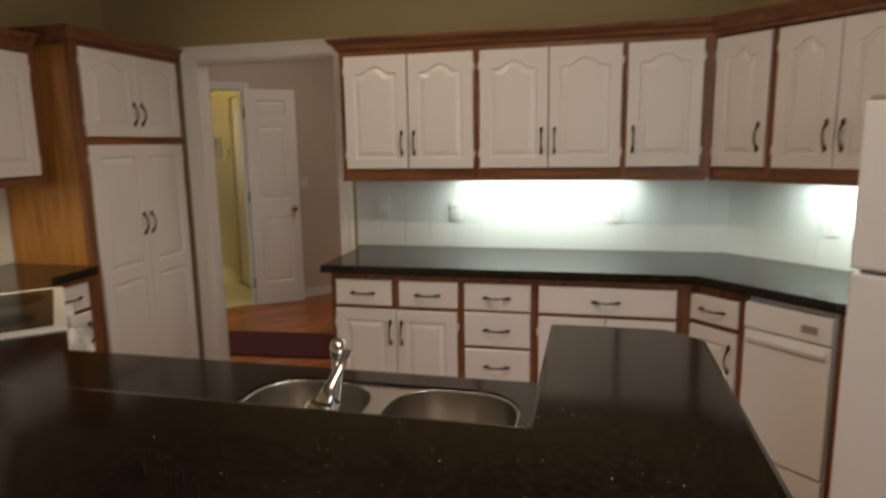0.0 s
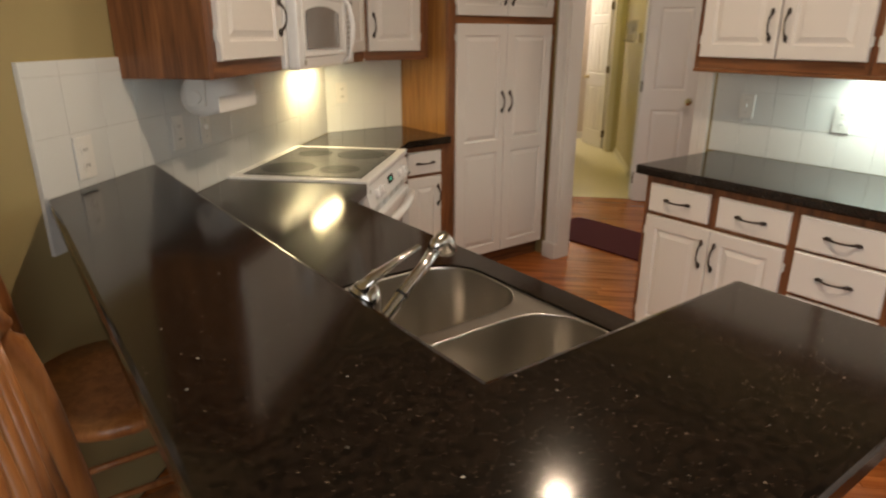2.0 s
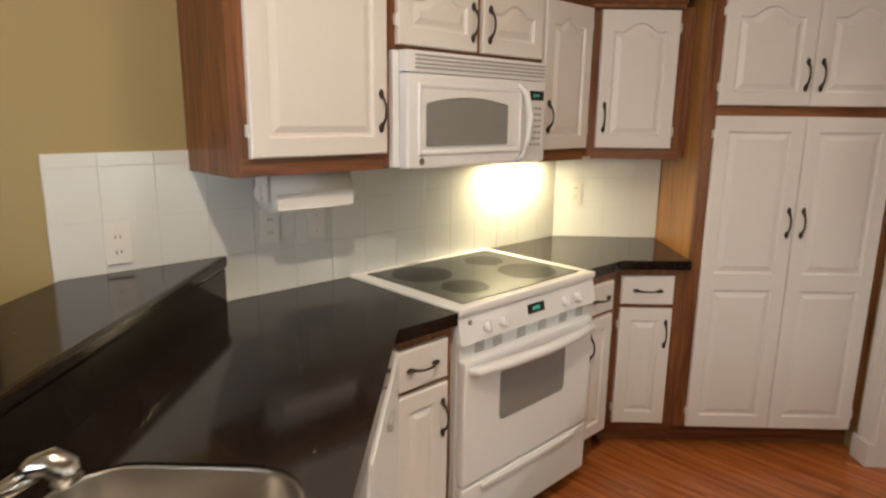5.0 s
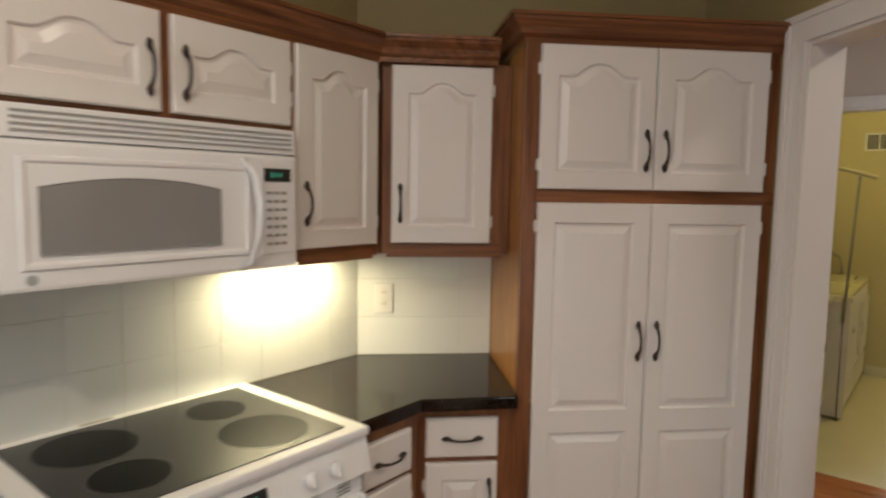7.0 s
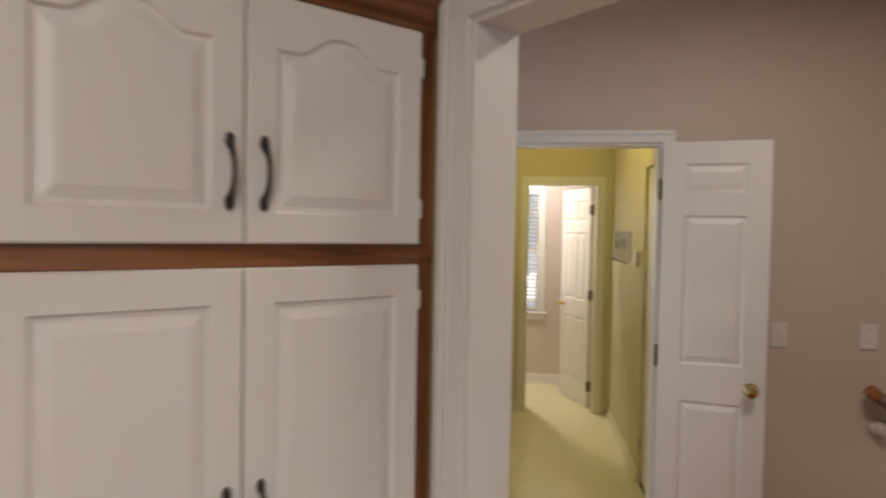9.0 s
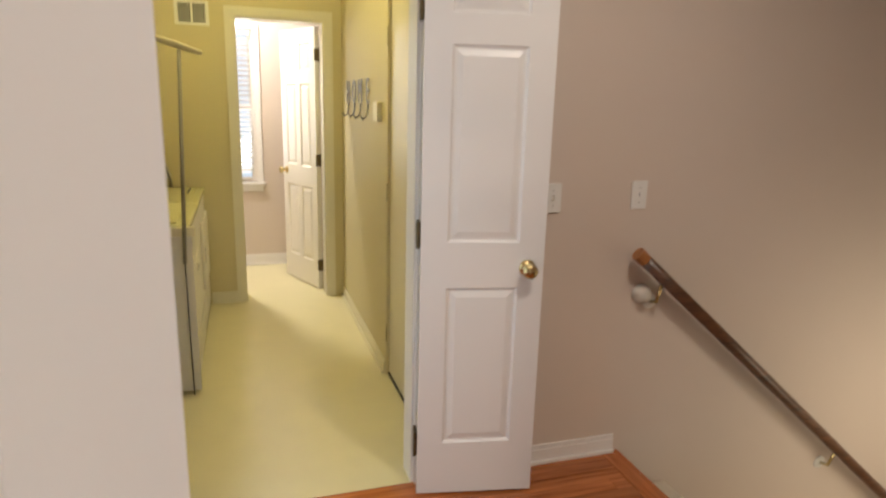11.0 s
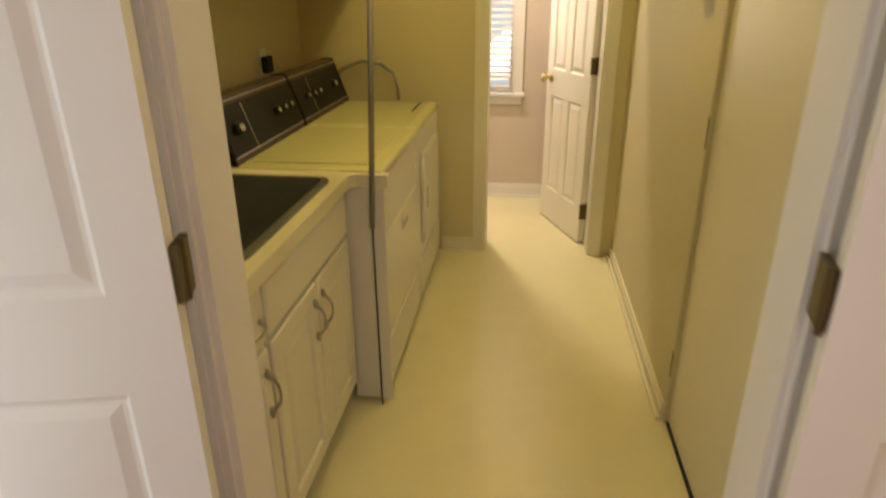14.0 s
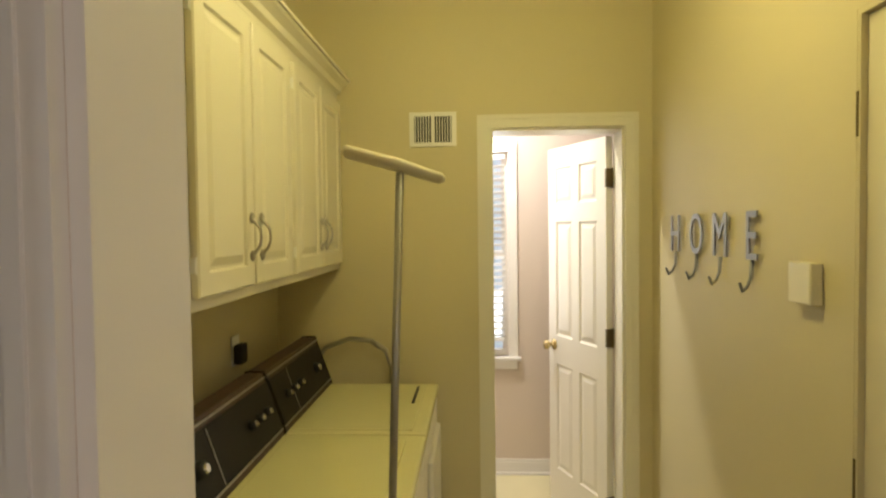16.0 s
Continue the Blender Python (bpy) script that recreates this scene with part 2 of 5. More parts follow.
M_RUG = mat("burgundy_rug_pile", (0.074, 0.009, 0.016), 0.95, var=0.25, scale=90, bump=0.8, bscale=300)
M_BLACKF = mat("black_picture_frame", (0.012, 0.014, 0.022), 0.25, var=0.2)
M_MAT = mat("picture_mat_board", (0.70, 0.71, 0.72), 0.75, var=0.02)
M_PRINT = mat("muted_print", (0.36, 0.32, 0.22), 0.6, var=0.55, scale=22)
M_WASH = mat("almond_enamel", (0.60, 0.575, 0.31), 0.24, var=0.02)
M_WASHW = mat("white_side_enamel", (0.66, 0.63, 0.55), 0.34, var=0.03)
M_WALNUT = wood("walnut_grain_vinyl", (0.020, 0.009, 0.005), (0.065, 0.030, 0.016), 0.4, axis="x")
M_LAM = mat("cream_laminate", (0.66, 0.61, 0.42), 0.38, var=0.03)
M_SINKG = mat("grey_composite_sink", (0.105, 0.110, 0.088), 0.30, var=0.04, scale=20)
M_GALV = mat("grey_pole_metal", (0.30, 0.29, 0.27), 0.35, metal=0.8, var=0.1)
M_MOP = mat("mop_head_plastic", (0.60, 0.56, 0.42), 0.6, var=0.05)
M_GLOSSB = mat("black_console_plastic", (0.006, 0.0055, 0.005), 0.34, var=0.2, spec=0.14)
M_ZINC = mat("zinc_letters", (0.25, 0.25, 0.255), 0.45, metal=0.5, var=0.25, scale=60, bump=0.3)
M_BLIND = mat("white_blind_slat", (0.80, 0.80, 0.79), 0.45, var=0.02)
M_LEDT = glow("green_clock_digits", (0.10, 0.75, 0.55), 0.22)
M_DAYB = glow("daylight_beyond", (0.80, 0.90, 1.0), 0.55)
M_TUBE = glow("fluorescent_tube", (0.88, 1.0, 0.96), 14.0)
M_BULB = glow("downlight_lens", (1.0, 0.84, 0.62), 25.0)
M_BULBY = glow("warm_lens", (1.0, 0.80, 0.45), 8.0)
M_GLASS = glass("window_glass")
M_CLEAR = mat("clear_plastic_guard", (0.56, 0.52, 0.46), 0.12, var=0.05)
M_CARPET = mat("cream_stair_carpet", (0.60, 0.53, 0.42), 0.95, var=0.12, scale=120, bump=0.7, bscale=300)
M_LC = mat("cream_cabinet_paint", (0.68, 0.645, 0.53), 0.36, var=0.03, scale=3, bump=0.1, bscale=45)
M_STONE = mat("outside_ground", (0.12, 0.14, 0.06), 0.9, var=0.3, scale=1.2)


# ---- mesh helpers ----
def box(bm, x0, x1, y0, y1, z0, z1, bev=0.0):
    vs = [bm.verts.new((x, y, z)) for x in (x0, x1) for y in (y0, y1) for z in (z0, z1)]
    fs = [bm.faces.new([vs[i] for i in q]) for q in ((0, 1, 3, 2), (4, 6, 7, 5), (0, 4, 5, 1), (2, 3, 7, 6), (0, 2, 6, 4), (1, 5, 7, 3))]
    if bev:
        bmesh.ops.bevel(bm, geom=list({e for f in fs for e in f.edges}), offset=bev, segments=2, affect="EDGES", profile=0.6)
    return bm


def prism(bm, pts, z0, z1, bev=0.0):
    a = [bm.verts.new((x, y, z0)) for x, y in pts]
    b = [bm.verts.new((x, y, z1)) for x, y in pts]
    n = len(pts)
    fs = [bm.faces.new(a[::-1]), bm.faces.new(b)] + [bm.faces.new((a[i], a[(i + 1) % n], b[(i + 1) % n], b[i])) for i in range(n)]
    bmesh.ops.recalc_face_normals(bm, faces=fs)
    if bev:
        bmesh.ops.bevel(bm, geom=list({e for f in fs for e in f.edges}), offset=bev, segments=2, affect="EDGES", profile=0.6)
    return bm


def ring_loft(bm, rings, close0=True, close1=True):
    """Joins rings of equal count with faces."""
    vr = [[bm.verts.new(p) for p in r] for r in rings]
    n = len(vr[0])
    for a, b in zip(vr, vr[1:]):
        for i in range(n):
            bm.faces.new((a[i], a[(i + 1) % n], b[(i + 1) % n], b[i]))
    if close0:
        bm.faces.new(vr[0][::-1])
    if close1:
        bm.faces.new(vr[-1])
    bmesh.ops.recalc_face_normals(bm, faces=bm.faces)
    return bm


def sweep(bm, pts, radii, n=8, flat=1.0):
    """A round bar along points, its radius changing on the way."""
    pts = [Vector(p) for p in pts]
    rings = []
    up = Vector((0.13, 0.07, 1)).normalized()
    for i, p in enumerate(pts):
        d = (pts[min(i + 1, len(pts) - 1)] - pts[max(i - 1, 0)]).normalized()
        a = d.cross(up if abs(d.dot(up)) < 0.9 else Vector((1, 0, 0))).normalized()
        b = d.cross(a)
        r = radii[i] if isinstance(radii, (list, tuple)) else radii
        rings.append([p + (a * math.cos(t) + b * math.sin(t) * flat) * r for t in (2 * math.pi * k / n for k in range(n))])
    return ring_loft(bm, rings)


def lathe(bm, profile, n=20, at=(0, 0, 0)):
    """Turns (radius, height) pairs round z."""
    return ring_loft(bm, [[(at[0] + max(r, 1e-4) * math.cos(2 * math.pi * k / n), at[1] + max(r, 1e-4) * math.sin(2 * math.pi * k / n), at[2] + z) for k in range(n)] for r, z in profile])


def as_mesh(name, bm, material, smooth=False):
    me = bpy.data.meshes.new(name)
    bm.to_mesh(me)
    bm.free()
    me.materials.append(material)
    if smooth:
        me.polygons.foreach_set("use_smooth", [True] * len(me.polygons))
    return me


def part(name, bm, material, parent=None, label="", m=None, smooth=False):
    ob = new(name, as_mesh(name, bm, material, smooth) if isinstance(bm, bmesh.types.BMesh) else bm)
    if m is not None:
        ob.matrix_basis = m
    ob.parent = parent
    return tagged(ob, label)


def thing(name, label, category, m=None, group="", kind=""):
    ob = new(name)
    ob.empty_display_size = 0.1
    if m is not None:
        ob.matrix_basis = m
    return tagged(ob, label, category, group, kind)


def solid(name, bm, material, label, category="", kind="", m=None, smooth=False, group=""):
    ob = part(name, bm, material, None, "", m, smooth)
    return tagged(ob, label, category, group, kind)


def B():
    return bmesh.new()


def at45(u, v, z=0.0, rz=45):
    x, y = uv(u, v)
    return pose(x, y, z, 0, 0, rz)


def panel_rings(bm, x0, x1, z0, z1, steps, arch=0.0, sgn=1.0, k=22, bowed=False):
    """Nested outlines of a moulded panel with an arched head; steps are (inset, depth, arch share); the last one is filled."""
    def loop(i, y, share):
        xa, xb, za, zb = x0 + i, x1 - i, z0 + i, z1 - i
        pts = [(xa + (xb - xa) * j / k, y, za) for j in range(k + 1)]
        for j in range(k + 1):
            s = 1 - 2 * j / k
            rise = 1 - s * s if bowed else 0.5 * (1 + math.cos(math.pi * min(1, abs(s) / 0.70) ** 1.3))
            pts.append((xa + (xb - xa) * (1 - j / k), y, zb - arch * share * (1 - rise)))
        return pts
    prev = None
    for i, y, share in steps:
        cur = [bm.verts.new(p) for p in loop(i, y, share)]
        if prev:
            n = len(cur)
            for q in range(n):
                f = (prev[q], prev[(q + 1) % n], cur[(q + 1) % n], cur[q])
                bm.faces.new(f if sgn > 0 else f[::-1])
        prev = cur
    bm.faces.new(prev if sgn > 0 else prev[::-1])


def door_mesh(w, h, arch=0.0, t=0.02, rail=0.055, panels=None):
    """A raised-panel cabinet front; front at y = -t."""
    bm = B()
    if panels is None:
        panel_rings(bm, 0, w, 0, h, [(0, 0, 0), (0, -t + 0.004, 0), (0.004, -t, 0), (rail, -t, 1), (rail + 0.005, -t + 0.009, 1), (rail + 0.013, -t + 0.009, 1), (rail + 0.034, -t + 0.001, 1)], arch)
    else:
        panel_rings(bm, 0, w, 0, h, [(0, 0, 0), (0, -t + 0.004, 0), (0.004, -t, 0)])
        bm.faces.ensure_lookup_table()
        bmesh.ops.delete(bm, geom=[bm.faces[-1]], context="FACES_ONLY")
        zs = [0.004] + [z for p in panels for z in p] + [h - 0.004]
        def q(xa, xb, za, zb):
            bm.faces.new([bm.verts.new(p) for p in ((xa, -t, za), (xb, -t, za), (xb, -t, zb), (xa, -t, zb))])
        q(0.004, rail, 0.004, h - 0.004)
        q(w - rail, w - 0.004, 0.004, h - 0.004)
        for i in range(0, len(zs), 2):
            q(rail, w - rail, zs[i], zs[i + 1])
        for za, zb in panels:
            panel_rings(bm, rail, w - rail, za, zb, [(0, -t, 1), (0.005, -t + 0.009, 1), (0.013, -t + 0.009, 1), (0.034, -t + 0.001, 1)])
    bmesh.ops.recalc_face_normals(bm, faces=bm.faces)
    return bm


def drawer_mesh(w, h, t=0.02):
    bm = B()
    panel_rings(bm, 0, w, 0, h, [(0, 0, 0), (0, -t + 0.006, 0), (0.006, -t, 0)], k=2)
    bmesh.ops.recalc_face_normals(bm, faces=bm.faces)
    return bm


def pull_mesh(length=0.105):
    """A curved bar pull with swollen feet, upright, on the plane y = 0."""
    bm = B()
    n = 14
    pts, rad = [], []
    for i in range(n + 1):
        s = 2 * i / n - 1
        pts.append((0, -0.030 * (1 - abs(s) ** 2.6), s * length / 2))
        rad.append(0.0038 + 0.0036 * abs(s) ** 3)
    sweep(bm, pts, rad)
    for s in (-1, 1):
        c = s * length / 2
        sweep(bm, [(0, -0.004, c - 0.015), (0, -0.006, c - 0.009), (0, -0.006, c), (0, -0.006, c + 0.009), (0, -0.004, c + 0.015)], [0.002, 0.0065, 0.0085, 0.0065, 0.002], 10)
    return bm


PULL = as_mesh("pull", pull_mesh(), M_BRONZE, True)
PULL_N = as_mesh("pull_nickel", pull_mesh(), M_NICKEL, True)


def hinge_mesh():
    bm = box(B(), -0.0045, 0.0045, -0.014, 0.0, -0.017, 0.017, 0.0015)
    sweep(bm, [(0, -0.014, -0.020), (0, -0.014, 0.020)], 0.003, 6)
    return bm


HINGE_S = as_mesh("small_hinge", hinge_mesh(), M_PLATE)


def front(parent, x, z, w, h, kind, arch=0.0, pull=None, hinge=0, panels=None, paint=None, pull_me=None, rail=0.055):
    """One door or drawer front on the face plane y = 0 of a cabinet, with its pull (x, z, turned) and hinges (-1 left, 1 right)."""
    bm = drawer_mesh(w, h) if kind == "drawer" else door_mesh(w, h, arch, panels=panels, rail=rail)
    ob = part(kind, bm, paint or M_WHITE, parent, m=Matrix.Translation((x, -0.001, z)))
    if pull:
        part("handle", pull_me or PULL, None, ob, "dark bronze curved handle" if (pull_me or PULL) is PULL else "brushed nickel curved handle",
             Matrix.Translation((pull[0], -0.020, pull[1])) @ pose(0, 0, 0, 0, 90 if pull[2] else 0, 0))
    if hinge:
        for hz in (0.075, h - 0.075):
            part("hinge", HINGE_S, None, ob, "small white hinge", Matrix.Translation((-0.004 if hinge < 0 else w + 0.004, 0, hz)))
    return ob


def crown(parent, path, z0, z1, out, material=None):
    """Stepped moulding along a line of points; out is how far it juts."""
    bm = B()
    prof = [(0.0, 0.0), (0.010, 0.0), (0.010, 0.18), (0.30, 0.30), (0.42, 0.52), (0.80, 0.74), (0.86, 0.86), (1.0, 0.86), (1.0, 1.0), (0.0, 1.0)]
    pts = [Vector((x, y)) for x, y in path]
    rings = []
    for i, p in enumerate(pts):
        da = (p - pts[i - 1]).normalized() if i else (pts[1] - p).normalized()
        db = (pts[i + 1] - p).normalized() if i < len(pts) - 1 else da
        na, nb = Vector((da.y, -da.x)), Vector((db.y, -db.x))
        nn = (na + nb).normalized()
        nn = nn / max(0.3, nn.dot(na))
        rings.append([(p.x + nn.x * out * a, p.y + nn.y * out * a, z0 + (z1 - z0) * b) for a, b in prof])
    ring_loft(bm, rings)
    return part("crown_moulding", bm, material or M_OAKX, parent)


def plate(name, label, m, kind="outlet"):
    """A wall plate with its sockets or switch; face to -y."""
    t = thing(name, label, "outlet" if kind == "outlet" else "light switch", m)
    part("cover", box(B(), -0.036, 0.036, -0.007, 0, -0.058, 0.058, 0.003), M_PLATE, t)
    if kind == "outlet":
        for z in (-0.022, 0.022):
            s = part("socket", lathe(B(), [(0.0165, 0), (0.0165, 0.0025), (0.014, 0.003)], 14), M_PLATE, t, m=pose(0, -0.007, z, 90))
            for dx in (-0.006, 0.006):
                part("slot", box(B(), dx - 0.0012, dx + 0.0012, -0.005, 0.005, 0.002, 0.0036), M_DARK, s)
    else:
        part("toggle", box(B(), -0.005, 0.005, -0.018, -0.006, -0.004, 0.012, 0.002), M_PLATE, t)
        for z in (-0.03, 0.03):
            part("screw", lathe(B(), [(0.003, 0), (0.003, 0.001)], 8), M_NICKEL, t, m=pose(0, -0.007, z, 90))
    return t


# ---- structure ----
def wall(name, p0, p1, z0, z1, thick, material, openings=(), label="painted plaster wall"):
    """From p0 to p1 with the room on the right hand; openings are (from, to, low, high) along it."""
    p0, p1 = Vector(p0), Vector(p1)
    n = (p1 - p0).length
    bm = B()
    x = 0.0
    for a, b, lo, hi in sorted(openings):
        box(bm, x, a, 0, thick, z0, z1)
        if lo > z0:
            box(bm, a, b, 0, thick, z0, lo)
        if hi < z1:
            box(bm, a, b, 0, thick, hi, z1)
        x = b
    box(bm, x, n, 0, thick, z0, z1)
    d = p1 - p0
    return solid(name, bm, material, label, "wall", "structure", pose(p0.x, p0.y, 0, 0, 0, math.degrees(math.atan2(d.y, d.x))))


H = 2.76
wall("wall_west_diagonal", uv(0.186, 0.18), uv(0.186, 5.47), 0, H, 0.12, M_WALLK, label="tan painted wall behind the range")
wall("wall_north", (3.90, 3.70), (5.35, 3.70), 0, H, 0.10, M_WALLK, label="tan painted wall beside the pantry")
wall("wall_east", (5.35, 3.70), (5.35, -0.055), 0, H, 0.06, M_WALLK, [(0.63, 1.56, 0, 2.04)], "tan painted wall with a wide cased opening")
wall("wall_east_hall_side", (5.47, -0.5), (5.47, 5.6), 0, H, 0.06, M_WALLH, [(2.64, 3.57, 0, 2.04), (4.45, 5.65, 0.06, 2.05)], "rose-beige painted hall wall with a window")
wall("wall_south_east_diagonal", (5.35, -0.055), uv(3.822, 0.18), 0, H, 0.12, M_WALLK, label="tan painted diagonal wall behind the refrigerator")
wall("wall_breakfast_nook", uv(3.822, 0.30), uv(0.186, 0.30), 0, H, 0.12, M_WALLK, [(0.55, 2.95, 0.35, 2.30)], "tan painted wall with a wide window behind the bar")
wall("wall_laundry_hall_side", uv(-0.2, 7.77), uv(6.0, 7.77), -2.4, 2.80, 0.06, M_WALLH, [(1.64, 2.56, -0.2, 2.045)], "rose-beige painted hall wall with a double door opening")
wall("wall_laundry_inner", uv(2.60, 7.89), uv(0.61, 7.89), 0, H, 0.06, M_WALLL, [(0.24, 1.16, 0, 2.045)], "olive-beige painted laundry wall")
wall("wall_laundry_left", uv(0.73, 7.83), uv(0.73, 10.355), 0, H, 0.12, M_WALLL, label="olive-beige painted laundry wall behind the washer")
wall("wall_laundry_right", uv(2.48, 10.355), uv(2.48, 7.83), 0, H, 0.12, M_WALLL, [(1.535, 2.36, 0, 2.045)], "olive-beige painted laundry wall with a flush door")
wall("wall_laundry_far", uv(0.61, 10.355), uv(2.60, 10.355), 0, H, 0.06, M_WALLL, [(1.131, 1.745, 0, 2.05)], "olive-beige painted laundry wall with a doorway")
wall("wall_far_room_near", uv(3.60, 10.530), uv(0.3, 10.530), 0, H, 0.115, M_WALLH, [(1.245, 1.859, 0, 2.05)], "rose-beige painted wall of the far room")
wall("wall_far_room", uv(0.3, 11.45), uv(3.6, 11.45), 0, H, 0.12, M_WALLH, [(0.93, 1.58, 0.765, 2.07)], "rose-beige painted wall with a window")
wall("wall_far_room_right", uv(3.6, 11.57), uv(3.6, 10.42), 0, H, 0.10, M_WALLH, label="rose-beige painted side wall")
wall("wall_far_room_left", uv(0.3, 10.415), uv(0.3, 11.57), 0, H, 0.10, M_WALLH, label="rose-beige painted side wall")
wall("wall_stair_end", uv(6.0, 7.83), uv(6.0, 6.43), -2.4, 2.8, 0.10, M_WALLH, label="rose-beige wall at the end of the stairs")
wall("wall_stair_side", uv(6.1, 6.55), uv(3.64, 6.55), -2.4, 2.8, 0.12, M_WALLH, label="rose-beige wall beside the stairs")
wall("wall_hall_south", uv(3.76, 6.55), (6.2, -0.5), 0, 2.8, 0.10, M_WALLH, label="rose-beige hall wall")
wall("wall_hall_end", (6.3, -0.5), (5.4, -0.5), 0, 2.8, 0.10, M_WALLH, label="rose-beige hall end wall")

# kitchen ceiling stays out of view; its dark tan holds the dimness up there
solid("ceiling_kitchen", prism(B(), [uv(0.0, 0.10), uv(0.0, 5.5), (5.41, 3.85), (5.41, -0.1), uv(3.95, 3.7), uv(3.95, 0.10)], H, H + 0.1), M_CEILK, "unseen textured ceiling, tan darkened to cut bounced light", "ceiling", "structure")
solid("ceiling_hall", prism(B(), [(5.41, -0.65), (5.41, 5.8), uv(-0.2, 7.83), uv(6.1, 7.83), uv(6.1, 6.4), (6.4, -0.65)], 2.79, 2.89), M_CEIL, "off-white hall ceiling", "ceiling", "structure")
solid("ceiling_laundry", prism(B(), [uv(0.2, 7.83), uv(3.7, 7.83), uv(3.7, 11.6), uv(0.2, 11.6)], H, H + 0.1), M_CEIL, "off-white laundry ceiling", "ceiling", "structure")

solid("floor", prism(B(), [uv(0.1, 0.10), uv(0.1, 5.5), (5.0, 3.8), (5.41, 5.8), uv(-0.2, 7.8), uv(3.30, 7.8), uv(3.30, 6.56), uv(3.74, 6.56), (6.3, -0.6), (5.3, -0.6), uv(3.95, 3.0), uv(3.95, 0.10)], -0.10, -0.008), M_DARK, "dark gaps between the floor strips", "floor", "structure")
solid("floor_laundry", prism(B(), [uv(0.6, 7.77), uv(2.55, 7.77), uv(2.55, 10.3), uv(3.7, 10.3), uv(3.7, 11.5), uv(0.3, 11.5), uv(0.3, 10.3), uv(0.6, 10.3)], -0.10, 0.001), M_VINYL, "cream sheet vinyl laundry floor", "floor", "structure")
solid("floor_border", box(B(), 0, 3.32, -0.128, 0, -0.03, 0.002, 0.002), M_FLOOR, "oak border strip along the laundry wall", "floor", "structure", at45(-0.10, 7.77, 0, -45))
solid("stair_nosing", box(B(), 0, 1.22, -0.079, 0.012, -0.035, 0.004, 0.006), M_FLOOR, "rounded oak nosing at the top of the stairs", "trim", "structure", at45(3.30, 7.77, 0, -135))

bm = B()
for i in range(11):
    box(bm, 3.30 + 0.255 * i, 3.30 + 0.255 * (i + 1) + 0.02, 0.02, 1.20, -2.4, -0.19 * (i + 1))
solid("stairs", bm, M_CARPET, "cream carpeted stairs going down", "stairs", "structure", at45(0, 7.77, 0, -45) @ Matrix.Diagonal((1, -1, 1, 1)))

# outside, seen only as light in the windows
solid("ground", prism(B(), [(-60, -60), (60, -60), (60, 60), (-60, 60)], -2.8, -2.6), M_STONE, "dim ground outside the house", "ground", "structure")


def casing(name, m, w, h, cw=0.07, depth=0.12, jamb=True, material=None, label="white painted door casing", face=True):
    """Casing on the near face (y = 0) and jamb lining through the wall, for an opening w wide from x = 0."""
    material = material or M_TRIM
    t = thing(name, label, "door frame", m, kind="structure")
    for x0, x1 in ((-cw, 0), (w, w + cw)) if face else ():
        bm = box(B(), x0, x1, -0.014, 0, 0, h + cw)
        e = x0 if x0 < 0 else x1 - 0.02
        box(bm, e, e + 0.02, -0.020, -0.014, 0, h + cw)
        box(bm, x0 + 0.03, x0 + 0.042, -0.017, -0.014, 0, h)
        part("casing_leg", bm, material, t)
    if face:
        bm = box(B(), 0, w, -0.014, 0, h, h + cw)
        box(bm, -cw, w + cw, -0.022, -0.014, h + cw - 0.02, h + cw)
        part("casing_head", bm, material, t)
    if jamb:
        for x0, x1 in ((0, 0.012), (w - 0.012, w)):
            part("jamb", box(B(), x0, x1, 0.001, depth, 0, h - 0.012), material, t)
        part("head_jamb", box(B(), 0, w, 0.001, depth, h - 0.012, h), material, t)
    return t


E90 = -90
casing("opening_trim", pose(5.35, 3.07, 0, 0, 0, E90), 0.93, 2.04, 0.085)
casing("laundry_door_trim", at45(1.44, 7.77, 0, -45), 0.92, 2.045, 0.058)
casing("laundry_door_trim_inside", at45(2.36, 7.89, 0, 135), 0.92, 2.045, 0.05, jamb=False, material=M_TRIM)
casing("garage_door_trim", at45(2.48, 8.82, 0, -135), 0.825, 2.045, 0.045, material=M_WALLL, label="plain door jamb painted like the olive-beige wall", face=False)
casing("far_door_trim", at45(1.741, 10.355, 0, -45), 0.614, 2.05, 0.06, 0.175, material=M_LC)


def baseboard(p0, p1, h=0.085, material=None):
    p0, p1 = Vector(p0), Vector(p1)
    d = p1 - p0
    bm = box(B(), 0, d.length, -0.013, 0, 0, h - 0.02)
    box(bm, 0, d.length, -0.009, 0, h - 0.02, h)
    box(bm, 0, d.length, -0.026, -0.013, 0, 0.018, 0.004)
    return solid("baseboard", bm, material or M_TRIM, "white painted baseboard with shoe moulding", "baseboard", "structure", pose(p0.x, p0.y, 0, 0, 0, math.degrees(math.atan2(d.y, d.x))))


baseboard(uv(2.42, 7.77), uv(3.28, 7.77))
baseboard(uv(-0.1, 7.77), uv(1.38, 7.77))
baseboard(uv(1.50, 10.355), uv(1.681, 10.355), 0.085, M_LC)
baseboard(uv(2.48, 10.34), uv(2.48, 8.826), 0.075, M_LAM)
baseboard(uv(0.35, 11.45), uv(3.5, 11.45), 0.10)
baseboard(uv(0.186, 0.32), uv(0.186, 3.15))
solid("plinth_block", box(B(), -0.012, 0.10, -0.020, 0.06, 0, 0.11, 0.004), M_TRIM, "white plinth block at the opening", "trim", "structure", pose(5.337, 3.158, 0, 0, 0, E90))


